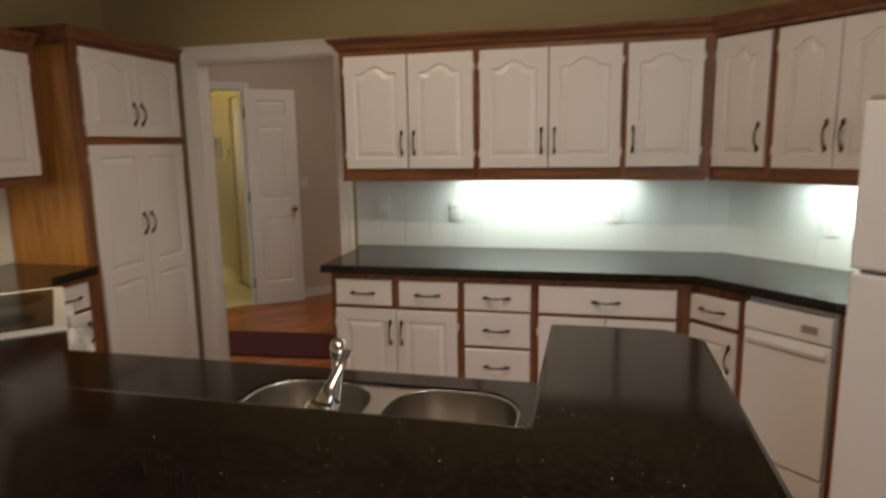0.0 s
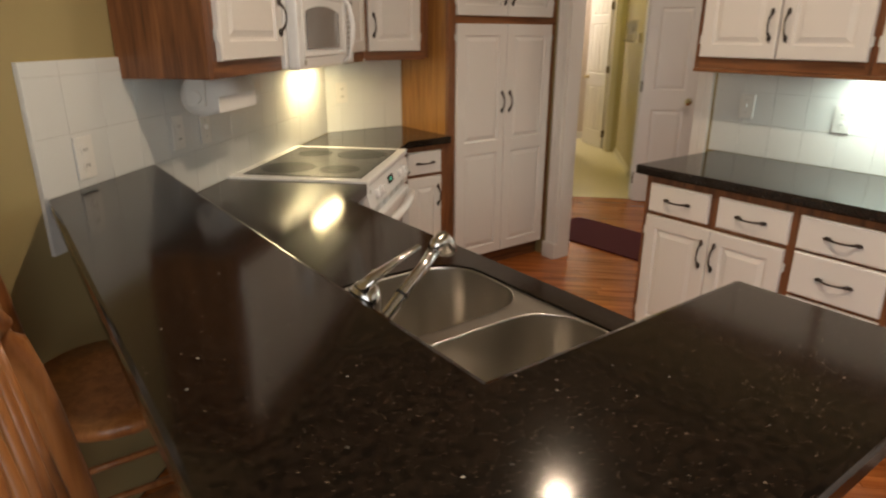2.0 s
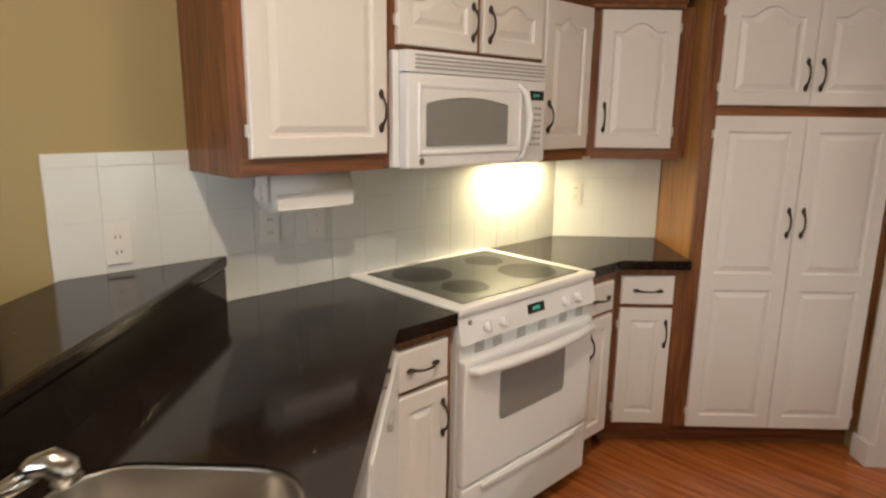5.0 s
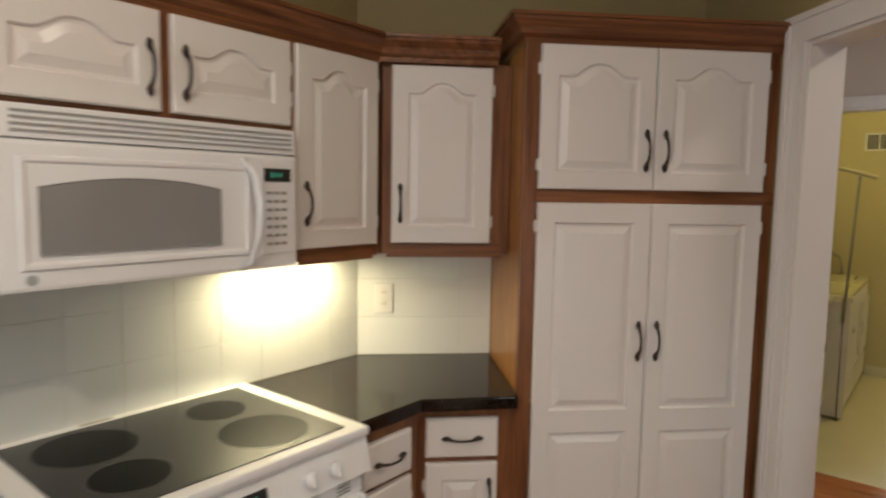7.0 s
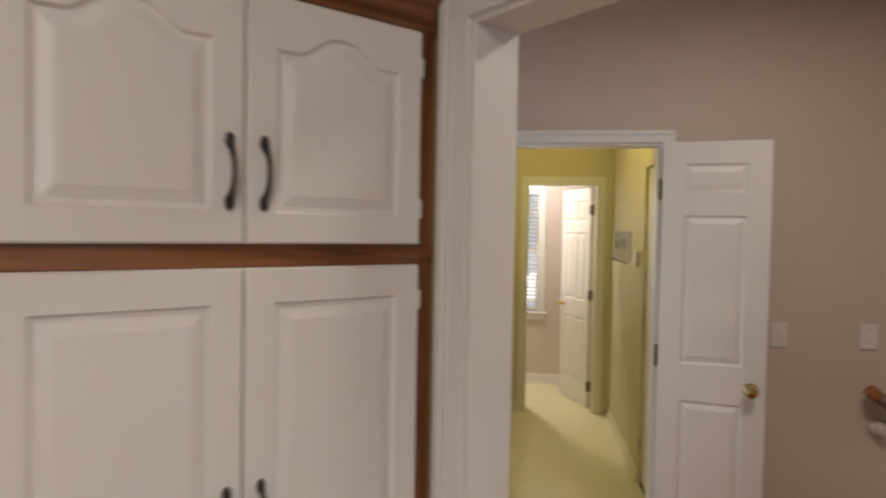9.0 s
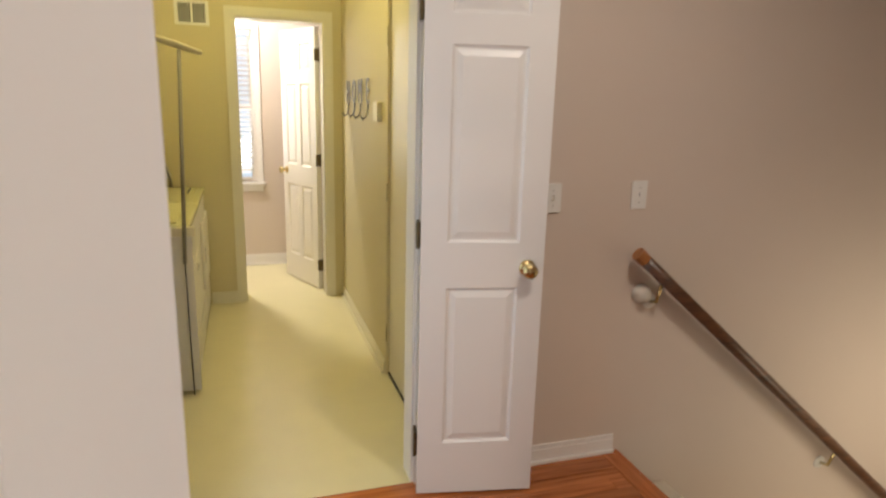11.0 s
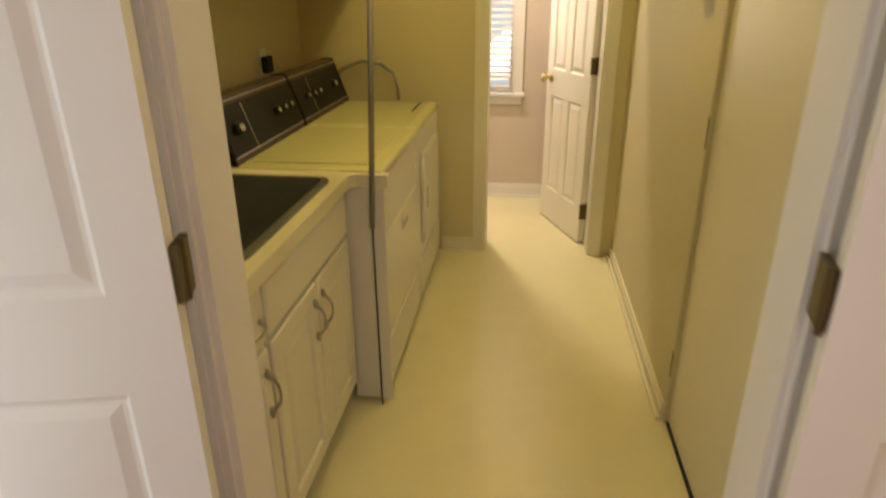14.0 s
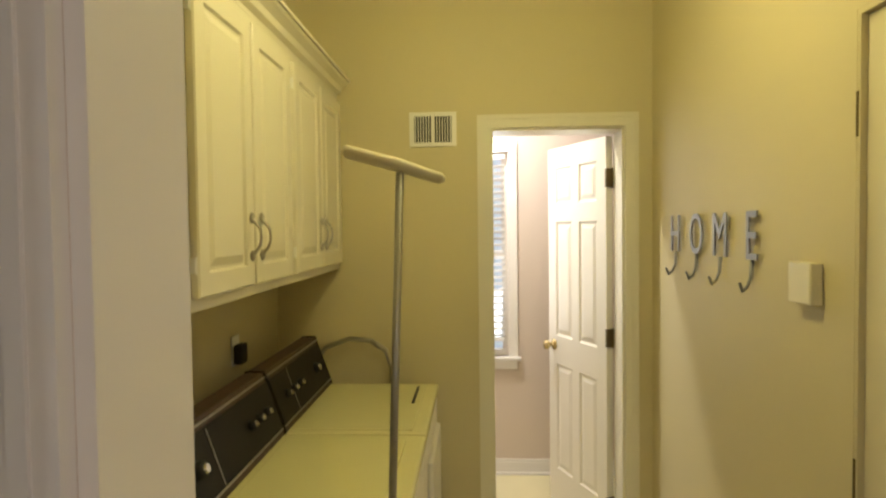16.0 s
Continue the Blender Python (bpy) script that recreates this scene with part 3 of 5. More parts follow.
# ---- windows ----
def window(name, m, w, z0, z1, cols, rows, blind=False, label=""):
    """A window in an opening from x = 0; room side at y = 0."""
    t = thing(name, label, "window", m, kind="structure")
    f = part("window_frame", box(box(box(box(B(), 0, 0.04, 0.03, 0.09, z0, z1), w - 0.04, w, 0.03, 0.09, z0, z1), 0.04, w - 0.04, 0.03, 0.09, z0, z0 + 0.04), 0.04, w - 0.04, 0.03, 0.09, z1 - 0.04, z1), M_TRIM, t)
    for i in range(1, cols):
        x = w * i / cols
        part("mullion", box(B(), x - 0.02, x + 0.02, 0.035, 0.085, z0 + 0.04, z1 - 0.04), M_TRIM, f)
    for i in range(1, rows):
        z = z0 + (z1 - z0) * i / rows
        part("meeting_rail", box(B(), 0.04, w - 0.04, 0.037, 0.083, z - 0.018, z + 0.018), M_TRIM, f)
    g = part("pane", box(B(), 0.04, w - 0.04, 0.058, 0.062, z0 + 0.04, z1 - 0.04), M_GLASS, t)
    g.visible_shadow = False
    part("window_sill", box(B(), -0.075, w + 0.075, -0.035, 0.03, z0 - 0.025, z0, 0.004), M_TRIM, t)
    part("apron", box(B(), -0.05, w + 0.05, -0.014, 0, z0 - 0.08, z0 - 0.025), M_TRIM, t)
    for x0, x1 in ((-0.055, 0.0), (w, w + 0.055)):
        part("casing_leg", box(B(), x0, x1, -0.014, 0, z0, z1 + 0.055), M_TRIM, t)
    part("casing_head", box(B(), 0, w, -0.014, 0, z1, z1 + 0.055), M_TRIM, t)
    return t


window("window_1", at45(1.23, 11.45, 0, -45), 0.65, 0.765, 2.07, 1, 2, label="white-framed window with raised blinds of white slats")
window("window_4", pose(5.47, 3.95, 0, 0, 0, 90), 1.2, 0.06, 2.05, 2, 1, label="tall white-framed hall window")
window("window_2", at45(3.272, 0.30, 0, 135), 2.40, 0.35, 2.30, 3, 1, label="wide white-framed breakfast nook window")
blind = thing("window_blind", "white horizontal slat blind in the far window", "blind", at45(1.25, 11.45, 0, -45))
part("head_rail", box(B(), 0, 0.61, -0.004, 0.028, 2.025, 2.065, 0.003), M_BLIND, blind)
slat = as_mesh("slat", box(B(), 0, 0.60, -0.020, 0.020, -0.0012, 0.0012), M_BLIND)
for i in range(27):
    part("slat", slat, None, blind, m=pose(0.005, 0.010, 0.90 + i * 0.0415, -28))
part("bottom_rail", box(B(), 0, 0.60, -0.002, 0.022, 0.86, 0.885, 0.003), M_BLIND, blind)
for x in (0.12, 0.48):
    part("ladder_cord", sweep(B(), [(x, -0.012, 0.88), (x, -0.012, 2.03)], 0.0012, 5), M_BLIND, blind)
solid("backdrop_north", box(B(), -3, 4, 1.2, 1.25, -1.5, 4), M_DAYB, "bright hazy daylight outside the window", "backdrop", "structure", at45(1.25, 11.6, 0, -45))


# ---- kitchen: cabinets on the long wall ----
def carcass(bm, w, d, z0, z1, toe=0.0):
    """Closed cabinet box; a recessed dark toe space below where toe is given."""
    box(bm, 0, w, 0, d, z0, z1)
    if toe:
        box(bm, 0, w, toe, d, 0.0, z0)
    return bm


def upper_unit(m, w, doors, label, d=0.305, z0=1.335, z1=1.995, dz0=1.384, dz1=1.972, base=None, arch=0.036):
    """Wall cabinet; doors are (x, w, pull side)."""
    t = thing("wall_cabinet", label, "cabinet", m, "kitchen wall cabinets")
    part("body", base or box(B(), 0, w, 0, d, z0, z1, 0.002), M_OAK, t, "red-brown oak face frame")
    part("bottom_rail", box(B(), 0.026, w - 0.026, -0.002, 0.001, z0 + 0.001, dz0 - 0.001), M_OAKX, t)
    for x, dw, side in doors:
        h = dz1 - dz0
        px = dw - 0.030 if side > 0 else 0.030
        front(t, x, dz0, dw, h, "door", arch if dw > 0.2 else arch * 0.8, (px, min(0.135, h * 0.42), 0), hinge=-side)
    return t


LW = lambda y: pose(5.035, y, 0, 0, 0, E90)
c = upper_unit(LW(1.985), 0.746, [(0.030, 0.345, 1), (0.383, 0.345, -1)], "white raised-panel wall cabinet pair in oak frame")
c = upper_unit(LW(1.239), 0.729, [(0.016, 0.345, 1), (0.366, 0.348, -1)], "white raised-panel wall cabinet pair in oak frame")
c = upper_unit(LW(0.510), 0.404, [(0.012, 0.341, -1)], "single-door white wall cabinet at the angled corner")
DG = lambda v: at45(3.50, v, 0, -135)
base = prism(B(), [(0, 0), (0.30, 0), (0.30, 0.305), (-0.11, 0.305)], 1.335, 1.995)
c = upper_unit(DG(3.645), 0.30, [(0.015, 0.261, 1)], "single-door white wall cabinet on the diagonal wall", base=base)
c = upper_unit(DG(3.345), 0.545, [(0.013, 0.255, 1), (0.272, 0.256, -1)], "white raised-panel wall cabinet pair in oak frame")
c = upper_unit(DG(2.80), 0.84, [(0.03, 0.385, 1), (0.42, 0.385, -1)], "short white wall cabinet above the refrigerator", z0=1.70, dz0=1.742)
run = thing("crown_moulding", "stepped oak crown moulding along the wall cabinets", "moulding")
run.matrix_basis = LW(1.985)
crown(run, [(0.0, 0.305), (0.0, 0.0), (1.865, 0.0), (1.865 + 1.685 * R2, -1.685 * R2)], 1.985, 2.062, 0.055)
rail = thing("light_rail", "oak rail under the wall cabinets", "moulding")
part("rail", box(B(), 0, 1.86, -0.006, 0.018, 1.318, 1.3345, 0.002), M_OAKX, rail, m=LW(1.985))
part("rail", box(B(), 0, 0.845, -0.006, 0.018, 1.318, 1.3345, 0.002), M_OAKX, rail, m=DG(3.645))


def tube(m, length):
    t = thing("tube_lamp", "slim fluorescent lamp glowing under the wall cabinet", "lamp", m)
    part("housing", box(B(), 0, length, 0, 0.05, 0.006, 0.014, 0.002), M_PLATE, t)
    part("lit_tube", sweep(B(), [(0.01, 0.025, 0.004), (length - 0.01, 0.025, 0.004)], 0.004, 8), M_TUBE, t)
    return t


tube(pose(5.20, 1.40, 1.3205, 0, 0, E90), 0.95)
tube(at45(3.665, 3.32, 1.3205, -135), 0.44)


def base_unit(m, w, fronts, label, d=0.57, name="base_cabinet", body=None, group="kitchen base cabinets"):
    """Floor cabinet; fronts are (kind, x, z, w, h, pull side)."""
    t = thing(name, label, "cabinet", m, group)
    part("body", body or carcass(B(), w, d, 0.115, 0.868), M_OAK, t, "red-brown oak face frame")
    part("toe_kick", box(B(), 0.0, w, 0.07, d - 0.05, 0.0, 0.114), M_OAKX, t, "dark oak toe kick")
    for kind, x, z, fw, h, side in fronts:
        if kind == "drawer":
            front(t, x, z, fw, h, kind, pull=(fw / 2, h / 2, 1))
        else:
            front(t, x, z, fw, h, kind, pull=(fw - 0.028 if side > 0 else 0.028, h - 0.115, 0), hinge=-side)
    return t


LB = lambda y: pose(4.731, y, 0, 0, 0, E90)
D, O = "drawer", "door"
base_unit(LB(1.955), 0.685, [(D, 0.033, 0.708, 0.295, 0.130, 0), (D, 0.369, 0.708, 0.299, 0.130, 0), (O, 0.028, 0.135, 0.322, 0.553, 1), (O, 0.354, 0.135, 0.310, 0.553, -1)], "oak base cabinet with white drawers and doors")
base_unit(LB(1.270), 0.362, [(D, 0.017, 0.708, 0.324, 0.130, 0), (D, 0.017, 0.526, 0.322, 0.170, 0), (D, 0.017, 0.340, 0.322, 0.170, 0), (D, 0.017, 0.135, 0.322, 0.190, 0)], "oak base cabinet with a stack of white drawers")
base_unit(LB(0.908), 0.70, [(D, 0.017, 0.708, 0.621, 0.130, 0), (O, 0.017, 0.135, 0.308, 0.555, 1), (O, 0.330, 0.135, 0.308, 0.555, -1)], "oak base cabinet with a wide white drawer")
DB = lambda v: at45(3.221, v, 0, -135)
bd = prism(B(), [(0, 0), (0.275, 0), (0.275, 0.56), (-0.22, 0.56)], 0.115, 0.868)
base_unit(DB(3.510), 0.275, [(D, 0.010, 0.710, 0.235, 0.118, 0), (O, 0.010, 0.135, 0.235, 0.550, 1)], "narrow oak base cabinet on the diagonal run", body=bd)
tc = thing("trash_compactor", "white built-in compactor with grey control strip", "appliance", DB(3.228))
part("body", box(B(), 0.004, 0.355, 0.0, 0.56, 0.10, 0.866), M_APPL, tc)
part("front_panel", box(B(), 0.004, 0.352, -0.030, -0.001, 0.20, 0.735, 0.006), M_APPL, tc)
cp = part("control_panel", box(B(), 0.004, 0.352, -0.034, -0.001, 0.742, 0.848, 0.006), M_APPL, tc)
part("display", box(B(), 0.24, 0.30, -0.037, -0.034, 0.775, 0.805), M_APPG, cp, "grey display")
part("handle", box(B(), 0.02, 0.335, -0.046, -0.030, 0.690, 0.712, 0.006), M_APPL, tc)
part("toe_panel", box(B(), 0.004, 0.352, -0.022, 0.05, 0.085, 0.19, 0.006), M_APPL, tc)
part("foot", box(B(), 0.02, 0.335, 0.05, 0.5, 0.0, 0.10), M_DARK, tc)
ep = solid("end_panel", box(B(), 0, 0.045, -0.002, 0.57, 0.0, 0.868, 0.002), M_OAK, "red-brown oak end panel beside the refrigerator", "panel", m=DB(2.868))

ct = solid("countertop", prism(B(), [(4.690, 1.997), (4.690, 0.193), uv(3.180, 2.805), uv(3.812, 2.805), (5.338, -0.052), (5.338, 1.997)], 0.872, 0.914, 0.008), M_GRAN, "polished black speckled granite countertop on the long run", "countertop")

fr = thing("refrigerator", "white top-freezer refrigerator with pebbled doors", "refrigerator", at45(2.985, 2.745, 0, -135))
part("body", box(B(), 0.0, 0.75, 0.07, 0.80, 0.03, 1.615, 0.008), M_APPL, fr)
part("freezer_door", box(B(), 0.0, 0.75, 0.0, 0.062, 1.088, 1.625, 0.012), M_APPL, fr)
part("door", box(B(), 0.0, 0.75, 0.0, 0.062, 0.09, 1.074, 0.012), M_APPL, fr)
part("gasket", box(B(), 0.012, 0.738, 0.062, 0.070, 0.09, 1.615), M_APPG, fr, "grey door gasket")
part("hinge_cap", box(B(), 0.01, 0.06, 0.012, 0.09, 1.6255, 1.640, 0.004), M_APPG, fr)
for z in (1.22, 0.80):
    part("handle", sweep(B(), [(0.70, 0.002, z - 0.16), (0.70, -0.045, z - 0.12), (0.70, -0.045, z + 0.12), (0.70, 0.002, z + 0.16)], 0.011, 10), M_APPL, fr, smooth=True)
part("kick_grille", box(B(), 0.02, 0.73, 0.05, 0.09, 0.0, 0.08), M_APPG, fr)

# ---- pantry and the stove wall ----
pt = thing("pantry_cabinet", "tall white four-door pantry in red oak frame", "cabinet", pose(4.500, 3.189, 0))
part("body", box(B(), 0.045, 0.845, 0, 0.505, 0.115, 2.035, 0.002), M_OAK, pt, "red-brown oak face frame")
part("stile", box(B(), 0.0, 0.044, 0.0, 0.03, 0.115, 2.035, 0.002), M_OAK, pt)
part("side_panel", box(B(), 0.002, 0.044, 0.0305, 0.505, 0.115, 2.033), M_OAKG, pt, "lighter oak side panel, golden with lamplight put into the colour")
part("toe_kick", box(B(), 0.0, 0.845, 0.07, 0.50, 0.0, 0.114), M_OAKX, pt, "dark oak toe kick")
for x, s in ((0.047, 1), (0.425, -1)):
    front(pt, x, 0.122, 0.374, 1.413, "door", panels=[(0.060, 0.660), (0.735, 1.350)], pull=(0.345 if s > 0 else 0.029, 0.965, 0), hinge=-s)
    front(pt, x, 1.578, 0.374, 0.447, "door", 0.040, (0.345 if s > 0 else 0.029, 0.125, 0), -s)
part("rail", box(B(), 0.044, 0.846, -0.0015, 0.0, 1.536, 1.577), M_OAKX, pt)
part("rail", box(B(), 0.044, 0.846, -0.0015, 0.0, 2.0255, 2.034), M_OAKX, pt)
crown(pt, [(-0.005, 0.50), (-0.005, -0.002), (0.852, -0.002)], 2.030, 2.112, 0.055)

SW = lambda v: at45(0.485, v, 0, 45)
upper_unit(SW(3.548), 0.547, [(0.050, 0.475, 1)], "large single-door white wall cabinet with wood side", d=0.295, z0=1.347, dz0=1.398, dz1=1.975)
t = upper_unit(SW(4.095), 0.780, [(0.024, 0.367, 1), (0.420, 0.349, -1)], "short white cabinet pair above the microwave", d=0.295, z0=1.728, dz0=1.743, dz1=1.978, arch=0.034)
base = prism(B(), [(0, 0), (0.362, 0), (0.485, 0.295), (0, 0.295)], 1.347, 1.995)
upper_unit(SW(4.875), 0.362, [(0.010, 0.330, -1)], "narrow white wall cabinet beside the microwave", base=base, dz0=1.386, dz1=1.980)
base = prism(B(), [(0.010, 0), (0.452, 0), (0.452, 0.305), (-0.117, 0.305)], 1.347, 1.995)
upper_unit(pose(4.048, 3.390, 0), 0.45, [(0.042, 0.342, -1)], "white arched-panel wall cabinet beside the pantry", base=base, dz0=1.386, dz1=1.982)
run2 = thing("crown_moulding", "stepped oak crown moulding over the range wall cabinets", "moulding", SW(3.548))
crown(run2, [(0.0, 0.29), (0.0, 0.0), (1.690, 0.0), (1.690 + 0.40 * R2, -0.40 * R2)], 1.988, 2.072, 0.05)

mw = thing("microwave", "white over-the-range microwave with grey window", "microwave", at45(0.545, 4.100, 0, 45))
part("body", box(B(), 0.0, 0.752, 0.045, 0.355, 1.350, 1.725, 0.004), M_APPL, mw)
dr = part("door", box(B(), 0.022, 0.752, 0.0, 0.044, 1.345, 1.655, 0.010), M_APPL, mw)
bm = B()
panel_rings(bm, 0.065, 0.600, 1.388, 1.625, [(0, -0.001, 0), (0.004, -0.006, 0), (0.012, -0.006, 0), (0.018, -0.002, 0)], k=4)
part("window_frame", bm, M_APPL, dr)
bm = B()
panel_rings(bm, 0.100, 0.510, 1.420, 1.582, [(0, -0.0075, 1), (0.003, -0.0055, 1)], arch=0.022, bowed=True)
part("window", bm, M_SMOKE, dr, "grey screened window with arched top")
part("handle", sweep(B(), [(0.580, 0.0, 1.640), (0.592, -0.030, 1.600), (0.600, -0.044, 1.520), (0.598, -0.040, 1.440), (0.586, -0.024, 1.375), (0.575, 0.0, 1.352)], [0.010, 0.012, 0.013, 0.013, 0.012, 0.010], 10, 0.75), M_APPL, dr, smooth=True)
kp = part("keypad", box(B(), 0.630, 0.735, -0.003, 0.0, 1.385, 1.640, 0.001), M_APPL, mw)
part("display", box(B(), 0.640, 0.724, -0.006, -0.003, 1.583, 1.618), M_DARK, kp, "dark clock display")
for x in (0.662, 0.676, 0.690):
    part("digit", box(box(B(), x, x + 0.0025, -0.0075, -0.006, 1.594, 1.607), x + 0.0026, x + 0.007, -0.0075, -0.006, 1.5995, 1.6015), M_LEDT, kp, "green clock digit")
for i in range(7):
    for j in range(3):
        part("key", box(B(), 0.648 + j * 0.024, 0.664 + j * 0.024, -0.0055, -0.003, 1.410 + i * 0.023, 1.418 + i * 0.023), M_APPG, kp)
vt = part("vent_grille", box(B(), 0.022, 0.752, 0.006, 0.044, 1.658, 1.726, 0.004), M_APPL, mw)
for i in range(4):
    part("vent_slot", box(B(), 0.06, 0.735, 0.003, 0.006, 1.670 + i * 0.013, 1.675 + i * 0.013), M_APPG, vt)
part("badge", lathe(B(), [(0.011, 0), (0.011, 0.002)], 16), M_NICKEL, dr, "round grey maker's badge", pose(0.085, 0.0, 1.370, 90))
tl = thing("tube_lamp", "slim warm lamp glowing under the corner cabinet", "lamp", at45(0.325, 4.91, 1.320, 45))
part("housing", box(B(), 0, 0.28, 0, 0.05, 0.010, 0.0265, 0.003), M_PLATE, tl)
part("lit_tube", sweep(B(), [(0.01, 0.025, 0.004), (0.27, 0.025, 0.004)], 0.006, 8), M_BULBY, tl)

SB = lambda v: at45(0.750, v, 0, 45)
bd = prism(B(), [(-0.09, 0.0), (0.284, 0), (0.284, 0.55), (-0.09, 0.55)], 0.115, 0.868)
base_unit(SB(3.848), 0.284, [(D, 0.030, 0.702, 0.226, 0.132, 0), (O, 0.030, 0.135, 0.226, 0.550, 1)], "narrow oak base cabinet beside the range", d=0.53, body=bd)
SR = lambda v: at45(0.722, v, 0, 45)
bd = prism(B(), [(0, 0), (0.272, 0), (0.48, 0.52), (0, 0.52)], 0.115, 0.868)
base_unit(SR(4.905), 0.27, [(D, 0.025, 0.702, 0.205, 0.132, 0), (O, 0.025, 0.135, 0.205, 0.550, -1)], "narrow oak base cabinet between range and corner", d=0.5, body=bd)
bd = prism(B(), [(0, 0), (0.335, 0), (0.335, 0.51), (-0.21, 0.51)], 0.115, 0.868)
base_unit(pose(4.165, 3.189, 0), 0.333, [(D, 0.038, 0.708, 0.235, 0.130, 0), (O, 0.038, 0.135, 0.235, 0.553, 1)], "narrow oak base cabinet beside the pantry", d=0.5, body=bd)
solid("countertop_corner", prism(B(), [uv(0.745, 4.896), (4.186, 3.132), (4.497, 3.150), (4.497, 3.690), (3.975, 3.690), uv(0.200, 5.39), uv(0.200, 4.896)], 0.872, 0.914, 0.006), M_GRAN, "polished black granite countertop in the corner", "countertop")

rg = thing("range", "white slide-in electric range with black glass top", "range", at45(0.800, 4.139, 0, 45))
W = 0.754
part("body", box(B(), 0.004, W - 0.004, 0.035, 0.60, 0.06, 0.895), M_APPL, rg)
part("cooktop_frame", box(B(), -0.010, W + 0.010, 0.010, 0.605, 0.896, 0.922, 0.008), M_APPL, rg)
gl = part("glass_top", box(B(), 0.045, W - 0.045, 0.050, 0.560, 0.9215, 0.925, 0.001), M_COOK, rg, "black ceramic glass cooktop")
for x, y, r in ((0.20, 0.19, 0.085), (0.55, 0.19, 0.115), (0.20, 0.42, 0.115), (0.55, 0.42, 0.080)):
    part("burner", lathe(B(), [(r, 0), (r, 0.0004)], 36), M_RING, gl, "dark round burner mark", Matrix.Translation((x, y, 0.925)))
    part("burner_ring", ring_loft(B(), [[(x + q * math.cos(k * math.pi / 24), y + q * math.sin(k * math.pi / 24), z) for k in range(48)] for q, z in ((r + 0.0005, 0.9253), (r + 0.005, 0.9253))], False, False), M_RINGL, gl)
part("rear_vent", box(B(), 0.25, 0.33, 0.578, 0.590, 0.922, 0.924), M_APPG, rg)
cpn = part("control_panel", prism(B(), [(0, 0), (0.035, 0), (0.035, 0.095), (0.022, 0.095)], 0, W + 0.012), M_APPL, rg, m=Matrix(((0, 0, 1, -0.006), (1, 0, 0, 0.0), (0, 1, 0, 0.800), (0, 0, 0, 1))))
TILT = math.degrees(math.atan2(0.022, 0.095))
face = lambda x, z: pose(x, 0.022 * (z - 0.800) / 0.095, z, 90 - TILT, 0, 0)
part("display", box(B(), -0.046, 0.046, -0.017, 0.017, 0, 0.003), M_DARK, rg, "dark clock display", face(0.385, 0.850))
for x in (-0.022, -0.008, 0.006):
    part("digit", box(box(box(B(), x, x + 0.0022, -0.007, 0.007, 0.003, 0.0042), x + 0.007, x + 0.0092, -0.007, 0.007, 0.003, 0.0042), x + 0.0024, x + 0.0068, -0.001, 0.001, 0.003, 0.0042), M_LEDT, rg, "green clock digit", face(0.385, 0.850))
for x in (0.12, 0.20, 0.555, 0.635):
    kn = part("knob", lathe(B(), [(0.020, 0), (0.019, 0.012), (0.015, 0.018)], 18), M_APPL, rg, m=face(x, 0.842), smooth=True)
    part("pointer", box(B(), -0.004, 0.004, -0.018, 0.018, 0.016, 0.026, 0.002), M_APPL, kn)
part("badge", lathe(B(), [(0.009, 0), (0.009, 0.002)], 14), M_NICKEL, rg, "small round maker's badge", face(0.045, 0.868))
for x in (0.08, 0.17, 0.30, 0.42, 0.55, 0.66):
    for i in range(4):
        part("vent_slot", box(B(), x, x + 0.045, 0.0225, 0.0295, 0.752 + i * 0.010, 0.7575 + i * 0.010), M_APPG, rg)
part("vent_strip", box(B(), 0.006, W - 0.006, 0.024, 0.036, 0.742, 0.799), M_APPL, rg)
od = part("oven_door", box(B(), 0.008, W - 0.008, -0.002, 0.034, 0.290, 0.741, 0.010), M_APPL, rg)
glass_edge = [(cx + 0.022 * math.cos(radians(a + 15 * k)), cz + 0.022 * math.sin(radians(a + 15 * k))) for cx, cz, a in ((0.540, 0.650, 0), (0.207, 0.650, 90), (0.207, 0.505, 180), (0.540, 0.505, 270)) for k in range(7)]
part("oven_window", prism(B(), glass_edge, 0, 0.003, 0.001), M_SMOKE, od, "grey oven window", pose(0, -0.0015, 0, 90))
part("handle", sweep(B(), [(0.030, -0.001, 0.706), (0.050, -0.022, 0.709), (0.20, -0.046, 0.712), (0.377, -0.054, 0.712), (0.55, -0.046, 0.712), (0.704, -0.022, 0.709), (0.724, -0.001, 0.706)], [0.015, 0.019, 0.020, 0.020, 0.020, 0.019, 0.015], 14), M_APPL, od, smooth=True)
part("storage_drawer", box(B(), 0.008, W - 0.008, 0.0, 0.034, 0.075, 0.280, 0.010), M_APPL, rg)
part("drawer_grip", box(B(), 0.10, W - 0.10, -0.012, 0.0, 0.255, 0.272, 0.004), M_APPL, rg)
part("foot", box(B(), 0.03, W - 0.03, 0.08, 0.55, 0.0, 0.06), M_DARK, rg)

# ---- peninsula ----
lt = B()
cut = [(2.722, 0.752), (3.300, 0.752), (3.300, 2.188), uv(0.787, 4.126), uv(0.200, 4.126), uv(0.200, 3.664), (2.722, 2.450)]
SX0, SX1, SY0, SYM0, SYM1, SY1 = 2.795, 3.225, 0.800, 1.112, 1.158, 1.470


